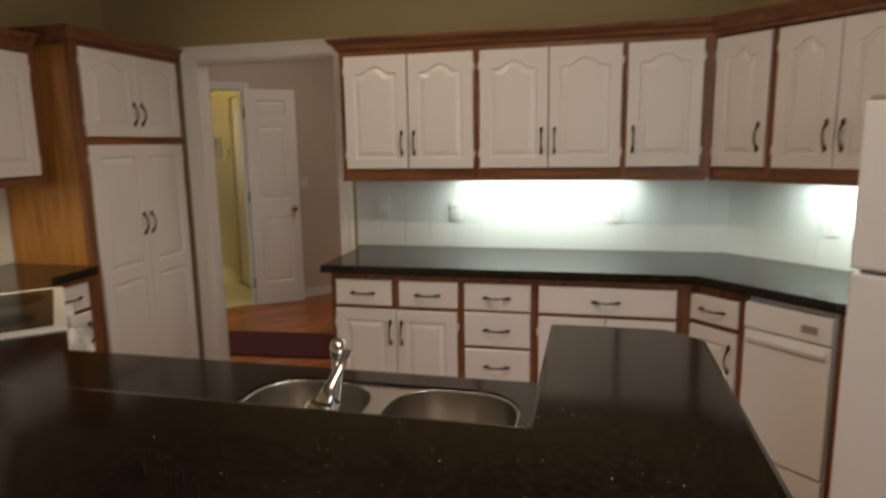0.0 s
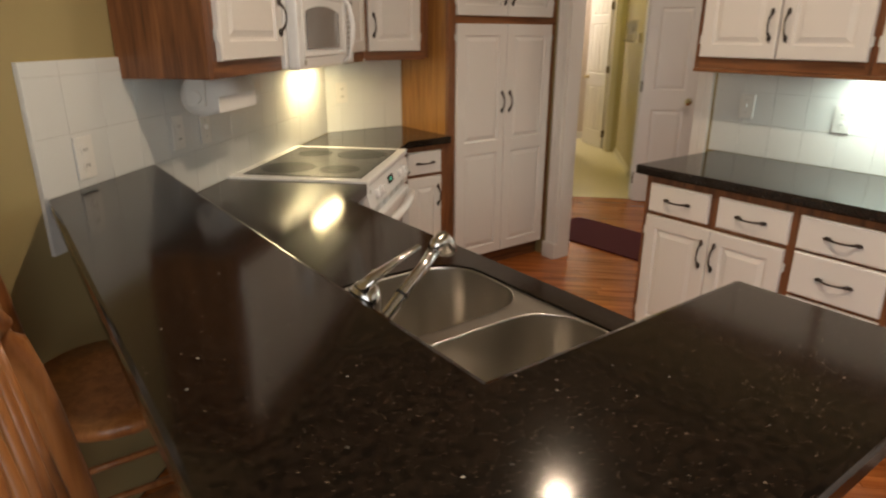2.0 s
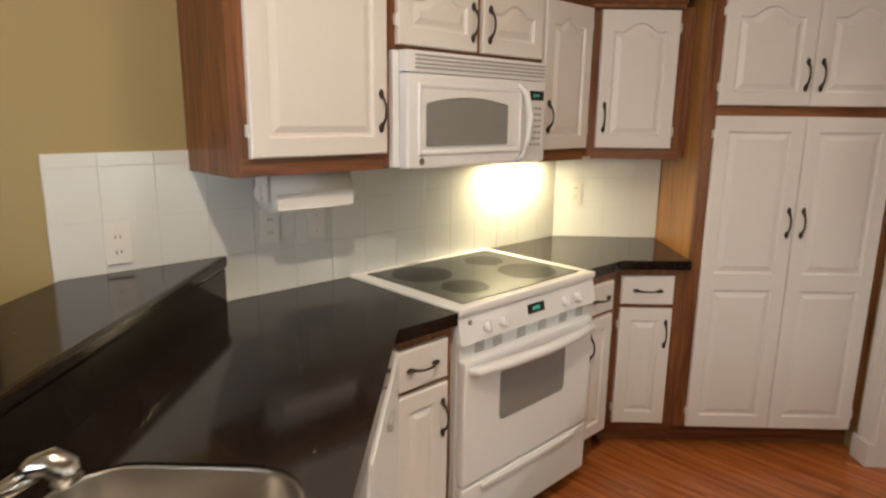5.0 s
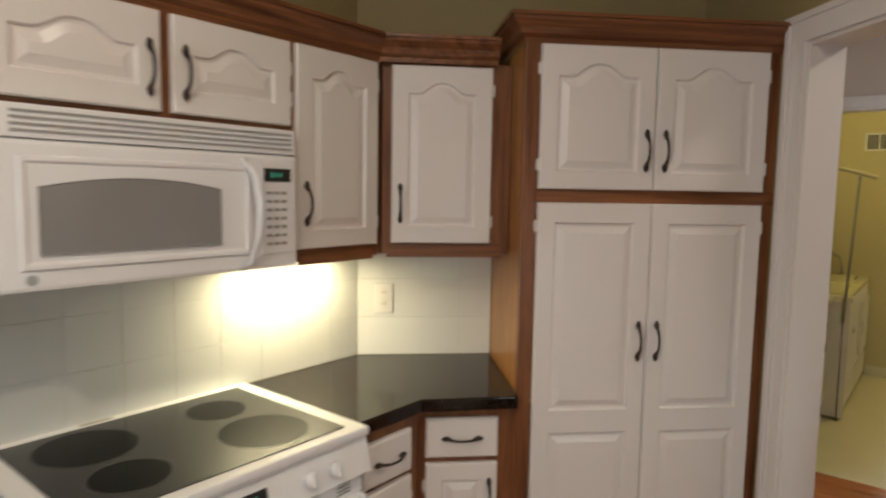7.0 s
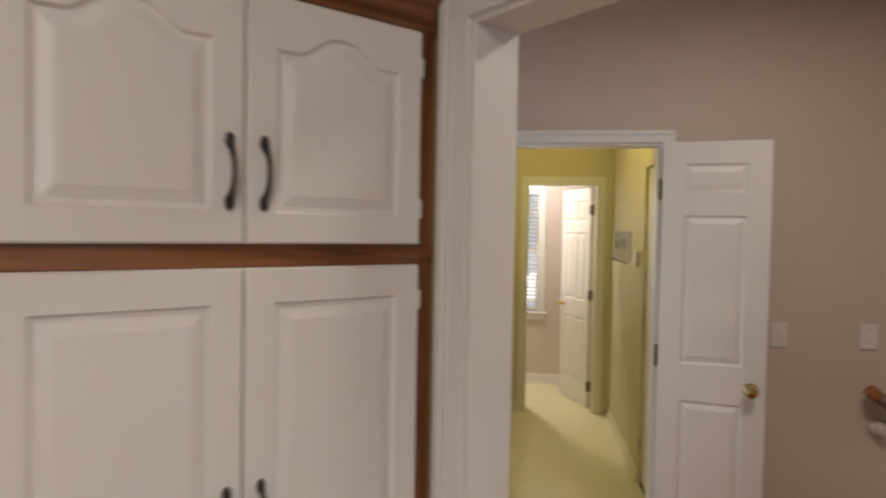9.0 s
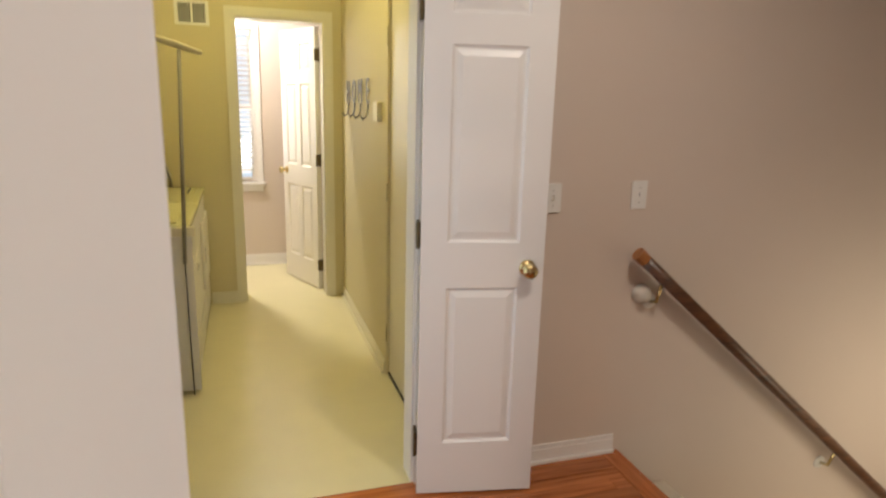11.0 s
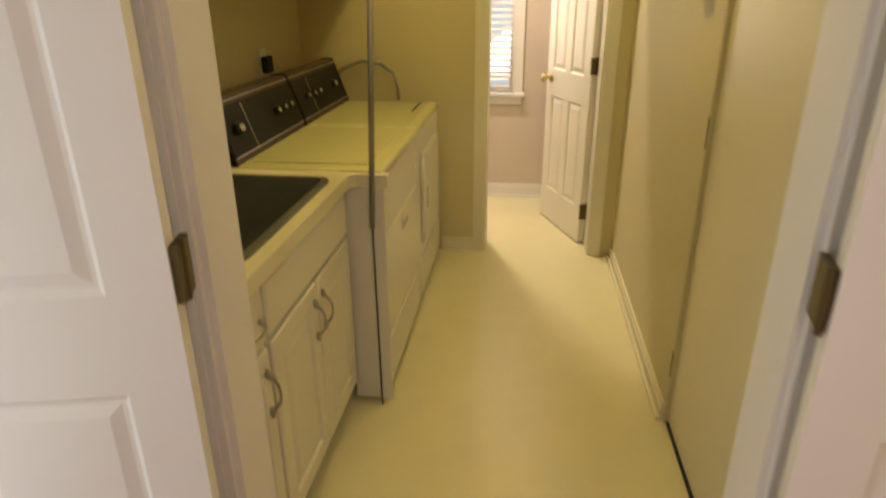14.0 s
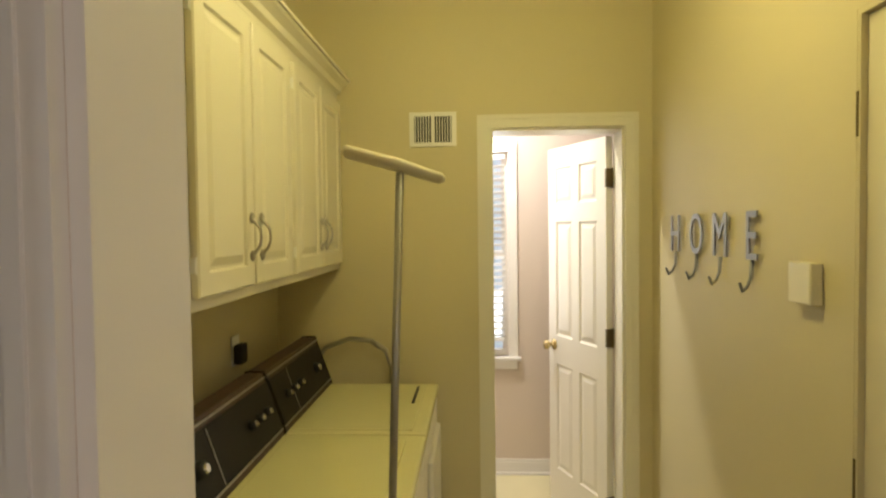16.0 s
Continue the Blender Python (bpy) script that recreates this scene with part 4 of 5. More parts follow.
def rounded(x0, x1, y0, y1, r, n=6):
    out = []
    for cx, cy, a in ((x1 - r, y1 - r, 0), (x0 + r, y1 - r, 90), (x0 + r, y0 + r, 180), (x1 - r, y0 + r, 270)):
        out += [(cx + r * math.cos(radians(a + 90 * k / n)), cy + r * math.sin(radians(a + 90 * k / n))) for k in range(n + 1)]
    return out


def plate_with_holes(bm, outer, holes, z0, z1):
    """A flat slab with openings cut through it."""
    for z, flip in ((z1, False), (z0, True)):
        edges, loops = [], []
        for pts in (outer, *holes):
            vs = [bm.verts.new((x, y, z)) for x, y in pts]
            edges += [bm.edges.new((vs[i], vs[(i + 1) % len(vs)])) for i in range(len(vs))]
        bmesh.ops.triangle_fill(bm, edges=edges, use_beauty=True)
    for pts in (outer, *holes):
        n = len(pts)
        for i in range(n):
            a, b = pts[i], pts[(i + 1) % n]
            bm.faces.new([bm.verts.new(p) for p in ((*a, z0), (*b, z0), (*b, z1), (*a, z1))])
    bmesh.ops.remove_doubles(bm, verts=bm.verts, dist=1e-5)
    bmesh.ops.recalc_face_normals(bm, faces=bm.faces)
    return bm


hole = rounded(SX0, SX1, SY0, SY1, 0.118)
solid("countertop_sink", plate_with_holes(lt, cut, [hole], 0.872, 0.914), M_GRAN, "polished black granite countertop around the sink", "countertop")
sk = thing("kitchen_sink", "double-bowl undermount stainless steel sink", "sink")
bowls = [rounded(SX0 + 0.006, SX1 - 0.006, SY0 + 0.006, SYM0, 0.115), rounded(SX0 + 0.006, SX1 - 0.006, SYM1, SY1 - 0.006, 0.115)]
part("rim", plate_with_holes(B(), rounded(SX0 - 0.002, SX1 + 0.002, SY0 - 0.002, SY1 + 0.002, 0.120), bowls, 0.900, 0.9075), M_STEEL, sk)
for ya, yb in ((SY0 + 0.006, SYM0), (SYM1, SY1 - 0.006)):
    rings = []
    for ins, z, r in ((-0.002, 0.9092, 0.117), (-0.0005, 0.9090, 0.1155), (0.0005, 0.9078, 0.1145), (0.001, 0.903, 0.114), (0.002, 0.89, 0.113), (0.003, 0.80, 0.112), (0.005, 0.735, 0.11), (0.008, 0.718, 0.107), (0.018, 0.702, 0.097), (0.032, 0.695, 0.08), (0.06, 0.690, 0.06), (0.10, 0.686, 0.03)):
        rings.append([(x, y, z) for x, y in rounded(SX0 + 0.006 + ins, SX1 - 0.006 - ins, ya + ins, yb - ins, r)])
    part("bowl", ring_loft(B(), rings, False, True), M_STEEL, sk, smooth=True)
    part("drain", lathe(B(), [(0.045, 0), (0.045, 0.003), (0.035, 0.004), (0.030, 0.001)], 20), M_CHROME, sk, "chrome drain", Matrix.Translation(((SX0 + SX1) / 2, (ya + yb) / 2, 0.685)), True)

fc = thing("faucet", "chrome single-lever pull-out kitchen faucet", "faucet", pose(2.757, 1.115, 0.914))
part("body", lathe(B(), [(0.036, 0), (0.036, 0.006), (0.032, 0.010), (0.031, 0.085), (0.0305, 0.0855), (0.0305, 0.0875), (0.031, 0.088), (0.030, 0.130), (0.026, 0.148), (0.014, 0.157)], 22), M_CHROME, fc, smooth=True)
sp = part("spout", sweep(B(), [(0.005, 0.002, 0.040), (0.045, 0.006, 0.078), (0.085, 0.012, 0.110), (0.14, 0.026, 0.145), (0.185, 0.042, 0.172)], [0.0135, 0.013, 0.0125, 0.012, 0.0125], 14), M_CHROME, fc, smooth=True)
part("seam_ring", sweep(B(), [(0.083, 0.0117, 0.1085), (0.087, 0.0123, 0.1117)], 0.0132, 14), M_DARK, sp)
part("spray_head", sweep(B(), [(0.176, 0.039, 0.170), (0.190, 0.044, 0.181), (0.204, 0.049, 0.184), (0.216, 0.053, 0.172), (0.222, 0.055, 0.154)], [0.0125, 0.015, 0.018, 0.020, 0.019], 14), M_CHROME, fc, smooth=True)
part("lever", sweep(B(), [(-0.016, -0.012, 0.150), (0.012, -0.012, 0.168), (0.055, -0.014, 0.188), (0.106, -0.016, 0.208)], [0.018, 0.014, 0.009, 0.007], 14, 0.65), M_CHROME, fc, smooth=True)

BAR = [uv(0.200, 3.170), (2.358, 0.56), (2.52, 0.400), (3.235, 0.400), (3.305, 0.478), (3.305, 0.747), (2.722, 0.747), uv(0.200, 3.652)]
hw = thing("breakfast_bar", "raised L-shaped black granite bar on a white half wall", "bar counter")
part("bar_top", prism(B(), BAR, 1.030, 1.070, 0.010), M_GRAN, hw, "polished black speckled granite slab")
part("upstand", prism(B(), [(2.700, 2.40), (2.700, 0.730), (3.28, 0.730), (3.28, 0.751), (2.7205, 0.751), (2.7205, 2.42)], 0.872, 1.029), M_GRAN, hw, "black granite upstand above the sink counter")
part("half_wall", prism(B(), [uv(0.20, 3.50), (2.62, 2.31), (2.62, 0.66), (2.67, 0.60), (3.22, 0.60), (3.22, 0.728), (2.698, 0.728), (2.698, 2.40)], 0.0, 1.029), M_TRIM, hw)
for y in (0.75, 1.28, 1.82):
    part("batten", box(B(), 2.605, 2.619, y - 0.012, y + 0.012, 0.09, 1.02, 0.002), M_OAK, hw, "thin dark wood batten")
part("base_trim", box(B(), 2.602, 2.619, 0.67, 2.25, 0.0, 0.088), M_TRIM, hw)

pc = thing("sink_base_cabinet", "oak and white base cabinet under the sink", "cabinet")
part("body", box(B(), 2.722, 3.262, 0.755, 1.560, 0.115, 0.66), M_OAK, pc)
part("toe_kick", box(B(), 2.75, 3.19, 0.76, 1.55, 0.0, 0.114), M_OAKX, pc)
for y in (1.545, 1.150):
    front(pc, 0, 0, 0.37, 0.55, "door", pull=(0.04, 0.44, 0), hinge=1).matrix_basis = pose(3.263, y - 0.385, 0.13, 0, 0, 90)
part("false_front", box(B(), 3.262, 3.282, 0.78, 1.545, 0.70, 0.860, 0.004), M_WHITE, pc)
dw = thing("dishwasher", "white dishwasher with door slightly ajar beside the sink", "dishwasher", pose(3.285, 1.570, 0, 0, 0, 90))
part("body", box(B(), 0, 0.60, 0.02, 0.55, 0.10, 0.866), M_APPL, dw)
dd = part("door", box(B(), 0, 0.60, -0.030, 0.015, 0.10, 0.862, 0.008), M_APPL, dw, m=pose(0, -0.004, 0, -1.2))
part("control_strip", box(B(), 0.01, 0.59, -0.034, -0.030, 0.775, 0.850, 0.003), M_APPL, dd)
part("latch", box(B(), 0.26, 0.34, -0.048, -0.034, 0.785, 0.805, 0.004), M_APPG, dd, "grey latch")
part("toe_panel", box(B(), 0.01, 0.59, 0.03, 0.05, 0.0, 0.098), M_DARK, dw)

# ---- small kitchen things ----
plate("outlet", "white double socket plate on the tile above the bar", at45(0.203, 3.325, 1.150, 45))
plate("outlet", "white double socket plate on the tile behind the range", pose(4.072, 3.684, 1.143))
plate("outlet", "white double socket plate under the paper towels", at45(0.203, 3.800, 1.150, 45))
plate("light_switch", "white switch plate under the paper towels", at45(0.203, 3.985, 1.140, 45), "switch")
for y in (1.42, 0.53):
    plate("outlet", "white double socket plate on the long wall tile", pose(5.336, y, 1.13, 0, 0, E90))
plate("light_switch", "white switch plate at the end of the long wall", pose(5.336, 1.86, 1.15, 0, 0, E90), "switch")
plate("outlet", "white double socket plate on the diagonal wall tile", at45(3.808, 3.22, 1.12, -135))

ph = thing("paper_towel_holder", "white paper towel roll on a wall cabinet holder", "paper towels", at45(0.345, 3.690, 1.281, 45))
part("roll", lathe(B(), [(0.018, 0.0), (0.065, 0.0), (0.065, 0.285), (0.018, 0.285)], 32), M_PAPER, ph, "white paper roll", pose(0.03, 0, 0, 0, 90, 0), True)
part("loose_sheet", box(B(), 0.032, 0.312, -0.0672, -0.0645, -0.052, 0.0), M_PAPER, ph)
for x in (0.012, 0.322):
    part("bracket", prism(B(), [(-0.034, 0.066), (0.034, 0.066), (0.030, -0.030), (-0.030, -0.030)], 0, 0.012, 0.003), M_PLATE, ph, m=Matrix(((0, 0, 1, x), (1, 0, 0, 0), (0, 1, 0, 0), (0, 0, 0, 1))))
part("hub", lathe(B(), [(0.022, 0), (0.020, 0.012)], 18), M_PLATE, ph, m=pose(0.012, 0, 0, 0, -90, 0))


def picture(v, z0, z1, w, label):
    t = thing("framed_picture", label, "picture", at45(0.184, v, 0, 45), "pictures on the tan wall")
    fw = 0.022
    bm = box(box(box(box(B(), 0, fw, -0.020, 0, z0, z1), w - fw, w, -0.020, 0, z0, z1), fw, w - fw, -0.020, 0, z0, z0 + fw), fw, w - fw, -0.020, 0, z1 - fw, z1)
    part("frame", bm, M_BLACKF, t, "thin black frame")
    part("mat_board", box(B(), fw, w - fw, -0.008, -0.001, z0 + fw, z1 - fw), M_MAT, t)
    a, c = 0.085, 0.075
    part("inner_line", box(B(), a - 0.006, w - a + 0.006, -0.0090, -0.008, z0 + c - 0.006, z1 - c + 0.006), M_BLACKF, t)
    part("print", box(B(), a, w - a, -0.0100, -0.009, z0 + c, z1 - c), M_PRINT, t, "small muted print")
    return t


picture(2.735, 1.150, 1.440, 0.28, "black-framed small print on the tan wall")
picture(2.725, 1.490, 1.780, 0.28, "black-framed small print hung above another")


def stool(m, label):
    t = thing("bar_stool", label, "bar stool", m, "bar stools")
    part("seat", ring_loft(B(), [[(0.230 * s * math.cos(a) * (1.0 if math.sin(a) < 0.3 else 0.96), 0.190 * s * math.sin(a), z) for a in (2 * math.pi * k / 28 for k in range(28))] for s, z in ((0.86, 0.665), (0.98, 0.675), (1.0, 0.692), (0.96, 0.705), (0.70, 0.698))]), M_CHAIR, t, "rounded wooden saddle seat", smooth=True)
    for sx in (-1, 1):
        for sy in (-1, 1):
            part("leg", sweep(B(), [(0.125 * sx, 0.115 * sy, 0.675), (0.150 * sx, 0.140 * sy, 0.45), (0.165 * sx, 0.155 * sy, 0.28), (0.195 * sx, 0.185 * sy, 0.0)], [0.013, 0.019, 0.016, 0.012], 10), M_CHAIR, t, smooth=True)
    for z, q in ((0.22, 0.90), (0.34, 0.84)):
        for sy in (-1, 1):
            part("stretcher", sweep(B(), [(-0.185 * q, 0.175 * q * sy, z), (0.185 * q, 0.175 * q * sy, z)], 0.010, 8), M_CHAIR, t, smooth=True)
        for sx in (-1, 1):
            part("stretcher", sweep(B(), [(0.185 * q * sx, -0.175 * q, z + 0.03), (0.185 * q * sx, 0.175 * q, z + 0.03)], 0.010, 8), M_CHAIR, t, smooth=True)
    bow = []
    for k in range(15):
        a = math.pi * k / 14
        z = 0.695 + 0.465 * math.sin(a) ** 0.5
        bow.append((0.195 * math.cos(a), -0.155 - 0.060 * math.sin(a) ** 0.55, z))
    part("bow_back", sweep(B(), bow, 0.021, 12, 0.7), M_CHAIR, t, "bent wooden bow back", smooth=True)
    for k in range(5):
        x = -0.11 + 0.055 * k
        top = 0.695 + 0.465 * (1 - (x / 0.195) ** 2) ** 0.25 - 0.012
        part("spindle", sweep(B(), [(x * 0.85, -0.150, 0.695), (x * 0.95, -0.182, 0.86), (x, -0.214, top)], [0.007, 0.0095, 0.006], 8), M_CHAIR, t, smooth=True)
    return t


s1 = stool(pose(2.415, 1.745, 0, 0, 0, -90), "honey oak bow-back bar stool drawn up to the bar")
copy_thing(s1, pose(2.425, 1.050, 0, 0, 0, -99))

dl = thing("downlight", "recessed ceiling downlight, lit", "lamp", pose(4.12, 1.82, H))
part("trim_ring", lathe(B(), [(0.10, 0.0), (0.10, -0.006), (0.060, -0.008), (0.046, -0.002)], 28), M_TRIM, dl)
part("lens", lathe(B(), [(0.045, -0.001), (0.045, -0.004)], 28), M_BULB, dl)
copy_thing(dl, pose(3.40, 0.90, H))
# ---- hall ----
def leaf(name, label, m, w, h, t, panels, group="", paint=None):
    """Moulded panel door, hinged at x = 0, thickness towards +y; panels are (x0, x1, z0, z1)."""
    d = thing(name, label, "door", m, group, "structure")
    bm = B()
    xs = sorted({0.0, w, *[p[0] for p in panels], *[p[1] for p in panels]})
    zs = sorted({0.010, h, *[p[2] for p in panels], *[p[3] for p in panels]})
    hit = {(p[0], p[2]) for p in panels}
    for y, sg in ((0.0, 1.0), (t, -1.0)):
        for i in range(len(xs) - 1):
            for j in range(len(zs) - 1):
                inside = any(p[0] <= xs[i] < p[1] and p[2] <= zs[j] < p[3] for p in panels)
                if inside:
                    continue
                q = [(xs[i], y, zs[j]), (xs[i + 1], y, zs[j]), (xs[i + 1], y, zs[j + 1]), (xs[i], y, zs[j + 1])]
                bm.faces.new([bm.verts.new(p) for p in (q if sg > 0 else q[::-1])])
        for p in panels:
            panel_rings(bm, *p, [(0, y, 0), (0.009, y + sg * 0.008, 0), (0.016, y + sg * 0.008, 0), (0.038, y + sg * 0.002, 0)], sgn=sg, k=1)
    for q in (((0, 0), (0, t)), ((w, 0), (w, t))):
        bm.faces.new([bm.verts.new(p) for p in ((*q[0], 0.010), (*q[1], 0.010), (*q[1], h), (*q[0], h))])
    for z in (0.010, h):
        bm.faces.new([bm.verts.new(p) for p in ((0, 0, z), (w, 0, z), (w, t, z), (0, t, z))])
    bmesh.ops.remove_doubles(bm, verts=bm.verts, dist=1e-5)
    bmesh.ops.recalc_face_normals(bm, faces=bm.faces)
    part("door_leaf", bm, paint or M_TRIM, d)
    return d


def knob(parent, x, z, y, sgn, material=None):
    k = part("door_knob", lathe(B(), [(0.031, 0), (0.031, 0.004), (0.022, 0.008), (0.010, 0.012), (0.010, 0.030), (0.022, 0.036), (0.028, 0.048), (0.026, 0.060), (0.012, 0.066)], 22), material or M_BRASS, parent, "polished brass knob", pose(x, y, z, 90 if sgn < 0 else -90), True)
    return k


def butt_hinge(parent, x, y, z, y0=-0.004, y1=0.030):
    bm = box(B(), -0.002, 0.009, y0, y1, -0.045, 0.045)
    sweep(bm, [(0, -0.006, -0.048), (0, -0.006, 0.048)], 0.006, 8)
    return part("hinge", bm, M_HINGE, parent, "antique bronze hinge", Matrix.Translation((x, y, z)))


def three(w):
    a = 0.095
    return [(a, w - a, 0.225, 0.850), (a, w - a, 1.020, 1.700), (a, w - a, 1.800, 1.935)]


PW = 0.455
right = leaf("door_1", "white narrow panelled door leaf standing open", at45(2.348, 7.680, 0, -56.0), PW, 2.035, 0.035, three(PW), "laundry double doors")
knob(right, PW - 0.062, 0.925, 0.0, -1)
knob(right, PW - 0.062, 0.925, 0.035, 1)
left = leaf("door_2", "white narrow panelled door leaf standing open", at45(1.442, 7.700, 0, 148), PW, 2.035, 0.035, three(PW), "laundry double doors")
knob(left, PW - 0.062, 0.925, 0.035, 1)
knob(left, PW - 0.062, 0.925, 0.0, -1)
for d, y0, y1 in ((right, -0.004, 0.060), (left, -0.040, 0.018)):
    for z in (0.22, 1.045, 1.82):
        butt_hinge(d, -0.010, 0.012, z, y0, y1)

plate("light_switch", "white switch plate on the rose-beige hall wall", at45(2.905, 7.769, 1.155, -45), "switch")
plate("light_switch", "white switch plate near the stair handrail", at45(3.296, 7.769, 1.160, -45), "switch")

hr = thing("handrail", "dark oak stair handrail on white brackets", "handrail", at45(0, 7.77, 0, -45))
pts = [(3.290, -0.075, 0.915), (4.0, -0.075, 0.320), (4.75, -0.075, -0.31), (5.6, -0.075, -1.02)]
part("rail", sweep(B(), pts, 0.024, 12, 1.15), M_RAIL, hr, smooth=True)
part("end_cap", sweep(B(), [(3.268, -0.075, 0.932), (3.304, -0.075, 0.902)], 0.027, 10, 1.1), M_CHAIR, hr, "paler cut end of the rail")
for x, z in ((3.40, 0.808), (4.55, -0.155)):
    b = part("bracket", sweep(B(), [(x, -0.006, z - 0.11), (x, -0.050, z - 0.10), (x, -0.075, z - 0.02)], 0.008, 8), M_BRASS, hr, "brass rail bracket", smooth=True)
    part("rosette", lathe(B(), [(0.034, 0), (0.034, 0.004), (0.018, 0.010)], 18), M_PLATE, b, m=pose(x, -0.001, z - 0.11, 90))
cg = solid("door_bumper", lathe(B(), [(0.044, 0), (0.044, 0.006), (0.036, 0.030), (0.024, 0.046), (0.008, 0.050)], 20), M_CLEAR, "pale round wall bumper under the handrail", "bumper", m=at45(3.352, 7.769, 0.735, -45) @ pose(0, 0, 0, 90), smooth=True)

rug = solid("rug", prism(B(), [(5.700, 3.625), (6.265, 3.665), (6.365, 2.33), (5.800, 2.29)], 0.0, 0.012, 0.004), M_RUG, "plain burgundy runner rug on the hall floor", "rug")

mt = solid("kitchen_mat", prism(B(), rounded(3.66, 4.235, 2.24, 2.715, 0.16), 0.0, 0.010, 0.003), mat("olive_woven_mat", (0.075, 0.080, 0.040), 0.95, var=0.25, scale=60, bump=0.7, bscale=260), "olive-green rounded mat on the oak floor", "mat")

hl = thing("ceiling_light", "round frosted ceiling light in the hall", "lamp", at45(2.75, 6.35, 2.79, 0))
part("base", lathe(B(), [(0.17, 0), (0.17, -0.02), (0.15, -0.03)], 28), M_BRASS, hl)
part("shade", lathe(B(), [(0.15, -0.031), (0.14, -0.06), (0.09, -0.085), (0.01, -0.095)], 28), M_BULBY, hl, smooth=True)
l2 = copy_thing(hl, at45(1.75, 9.0, H, 0))
tagged(l2, "round frosted ceiling light in the laundry")

# ---- laundry ----
gd = leaf("door_3", "flush cream-painted door, closed", at45(2.496, 8.812, 0, -135), 0.808, 2.030, 0.040, [], paint=mat("cream_door_paint", (0.66, 0.60, 0.43), 0.36, var=0.02, scale=2, bump=0.05))
knob(gd, 0.745, 0.905, 0.0, -1)
for z in (0.245, 1.035, 1.825):
    butt_hinge(gd, -0.006, -0.006, z)
solid("threshold", box(B(), 0, 0.80, -0.004, 0.05, 0.002, 0.016, 0.003), M_DARK, "dark door threshold strip", "trim", "structure", at45(2.492, 8.808, 0, -135))

FW = 0.585
fa = math.degrees(math.atan2(*reversed([(uv(2.135, 11.045)[0] - uv(2.345, 10.512)[0]), (uv(2.135, 11.045)[1] - uv(2.345, 10.512)[1])])))
cols = [(0.085, 0.255), (0.330, 0.500)]
six = [(a, b, z0, z1) for a, b in cols for z0, z1 in ((0.22, 0.82), (0.98, 1.62), (1.72, 1.92))]
far_paint = mat("white_door_paint", (0.74, 0.71, 0.64), 0.36, var=0.02, scale=2)
fd = leaf("door_4", "white six-panel door standing open in the far doorway", at45(2.338, 10.540, 0, 0) @ pose(0, 0, 0, 0, 0, fa), FW, 2.030, 0.035, six, paint=far_paint)
knob(fd, FW - 0.06, 0.925, 0.035, 1)
knob(fd, FW - 0.06, 0.925, 0.0, -1)
for z in (0.205, 1.043, 1.828):
    butt_hinge(fd, -0.008, 0.010, z)

LF = at45(1.028, 8.775, 0, 45)
for i, x in enumerate((0.0, 0.785)):
    t = thing("laundry_wall_cabinet", "cream raised-panel laundry wall cabinet", "cabinet", LF @ Matrix.Translation((x, 0, 0)), "laundry wall cabinets")
    w = 0.785 if i == 0 else 0.790
    part("body", box(B(), 0, w, 0, 0.295, 1.408, 2.215, 0.002), M_LC, t)
    hwid = (w - 0.045) / 2
    for j, (xx, s) in enumerate(((0.030, 1), (0.034 + hwid, -1))):
        front(t, xx, 1.440, hwid - 0.012, 0.735, "door", 0.0, (hwid - 0.045 if s > 0 else 0.030, 0.135, 0), hinge=-s, paint=M_LC, pull_me=PULL_N)
cm = thing("crown_moulding", "cream cornice on the laundry wall cabinets", "moulding", LF)
crown(cm, [(0.0, 0.29), (0.0, -0.001), (1.578, -0.001)], 2.205, 2.285, 0.065, M_LC)

LBF = at45(1.365, 7.900, 0, 45)
lb = thing("laundry_base_cabinet", "cream base cabinet under the laundry sink", "cabinet", LBF)
part("body", box(box(box(box(B(), 0, 0.895, 0.0, 0.62, 0.10, 0.615), 0, 0.895, 0.0, 0.018, 0.6155, 0.835), 0, 0.018, 0.0185, 0.62, 0.6155, 0.835), 0.877, 0.895, 0.0185, 0.62, 0.6155, 0.835), M_LC, lb)
part("toe_kick", box(B(), 0, 0.895, 0.06, 0.60, 0.0, 0.099), M_DARK, lb)
front(lb, 0.020, 0.690, 0.165, 0.135, "drawer", pull=(0.085, 0.067, 1), paint=M_LC, pull_me=PULL_N)
front(lb, 0.020, 0.120, 0.165, 0.555, "door", pull=(0.135, 0.45, 0), paint=M_LC, pull_me=PULL_N, rail=0.045)
front(lb, 0.205, 0.690, 0.670, 0.135, "drawer", paint=M_LC)
front(lb, 0.205, 0.120, 0.330, 0.555, "door", pull=(0.300, 0.45, 0), paint=M_LC, pull_me=PULL_N)
front(lb, 0.545, 0.120, 0.330, 0.555, "door", pull=(0.030, 0.45, 0), paint=M_LC, pull_me=PULL_N)
lc = [uv(1.395, 7.902), uv(1.395, 8.795), uv(1.415, 8.815), uv(1.517, 8.815), uv(1.517, 8.846), uv(0.735, 8.846), uv(0.735, 7.902)]
LS = [uv(u, v) for u, v in rounded(0.865, 1.335, 8.100, 8.730, 0.03, 4)]
solid("laundry_countertop", plate_with_holes(B(), lc, [[uv(u, v) for u, v in rounded(0.860, 1.340, 8.095, 8.735, 0.03, 4)]], 0.838, 0.880), M_LAM, "cream laminate countertop with a dark sink", "countertop")
ls = thing("laundry_sink", "dark grey composite drop-in laundry sink", "sink")
LSO = [uv(u, v) for u, v in rounded(0.845, 1.355, 8.080, 8.750, 0.04, 4)]
part("rim", plate_with_holes(B(), LSO, [LS], 0.8805, 0.889), M_SINKG, ls)
rings = []
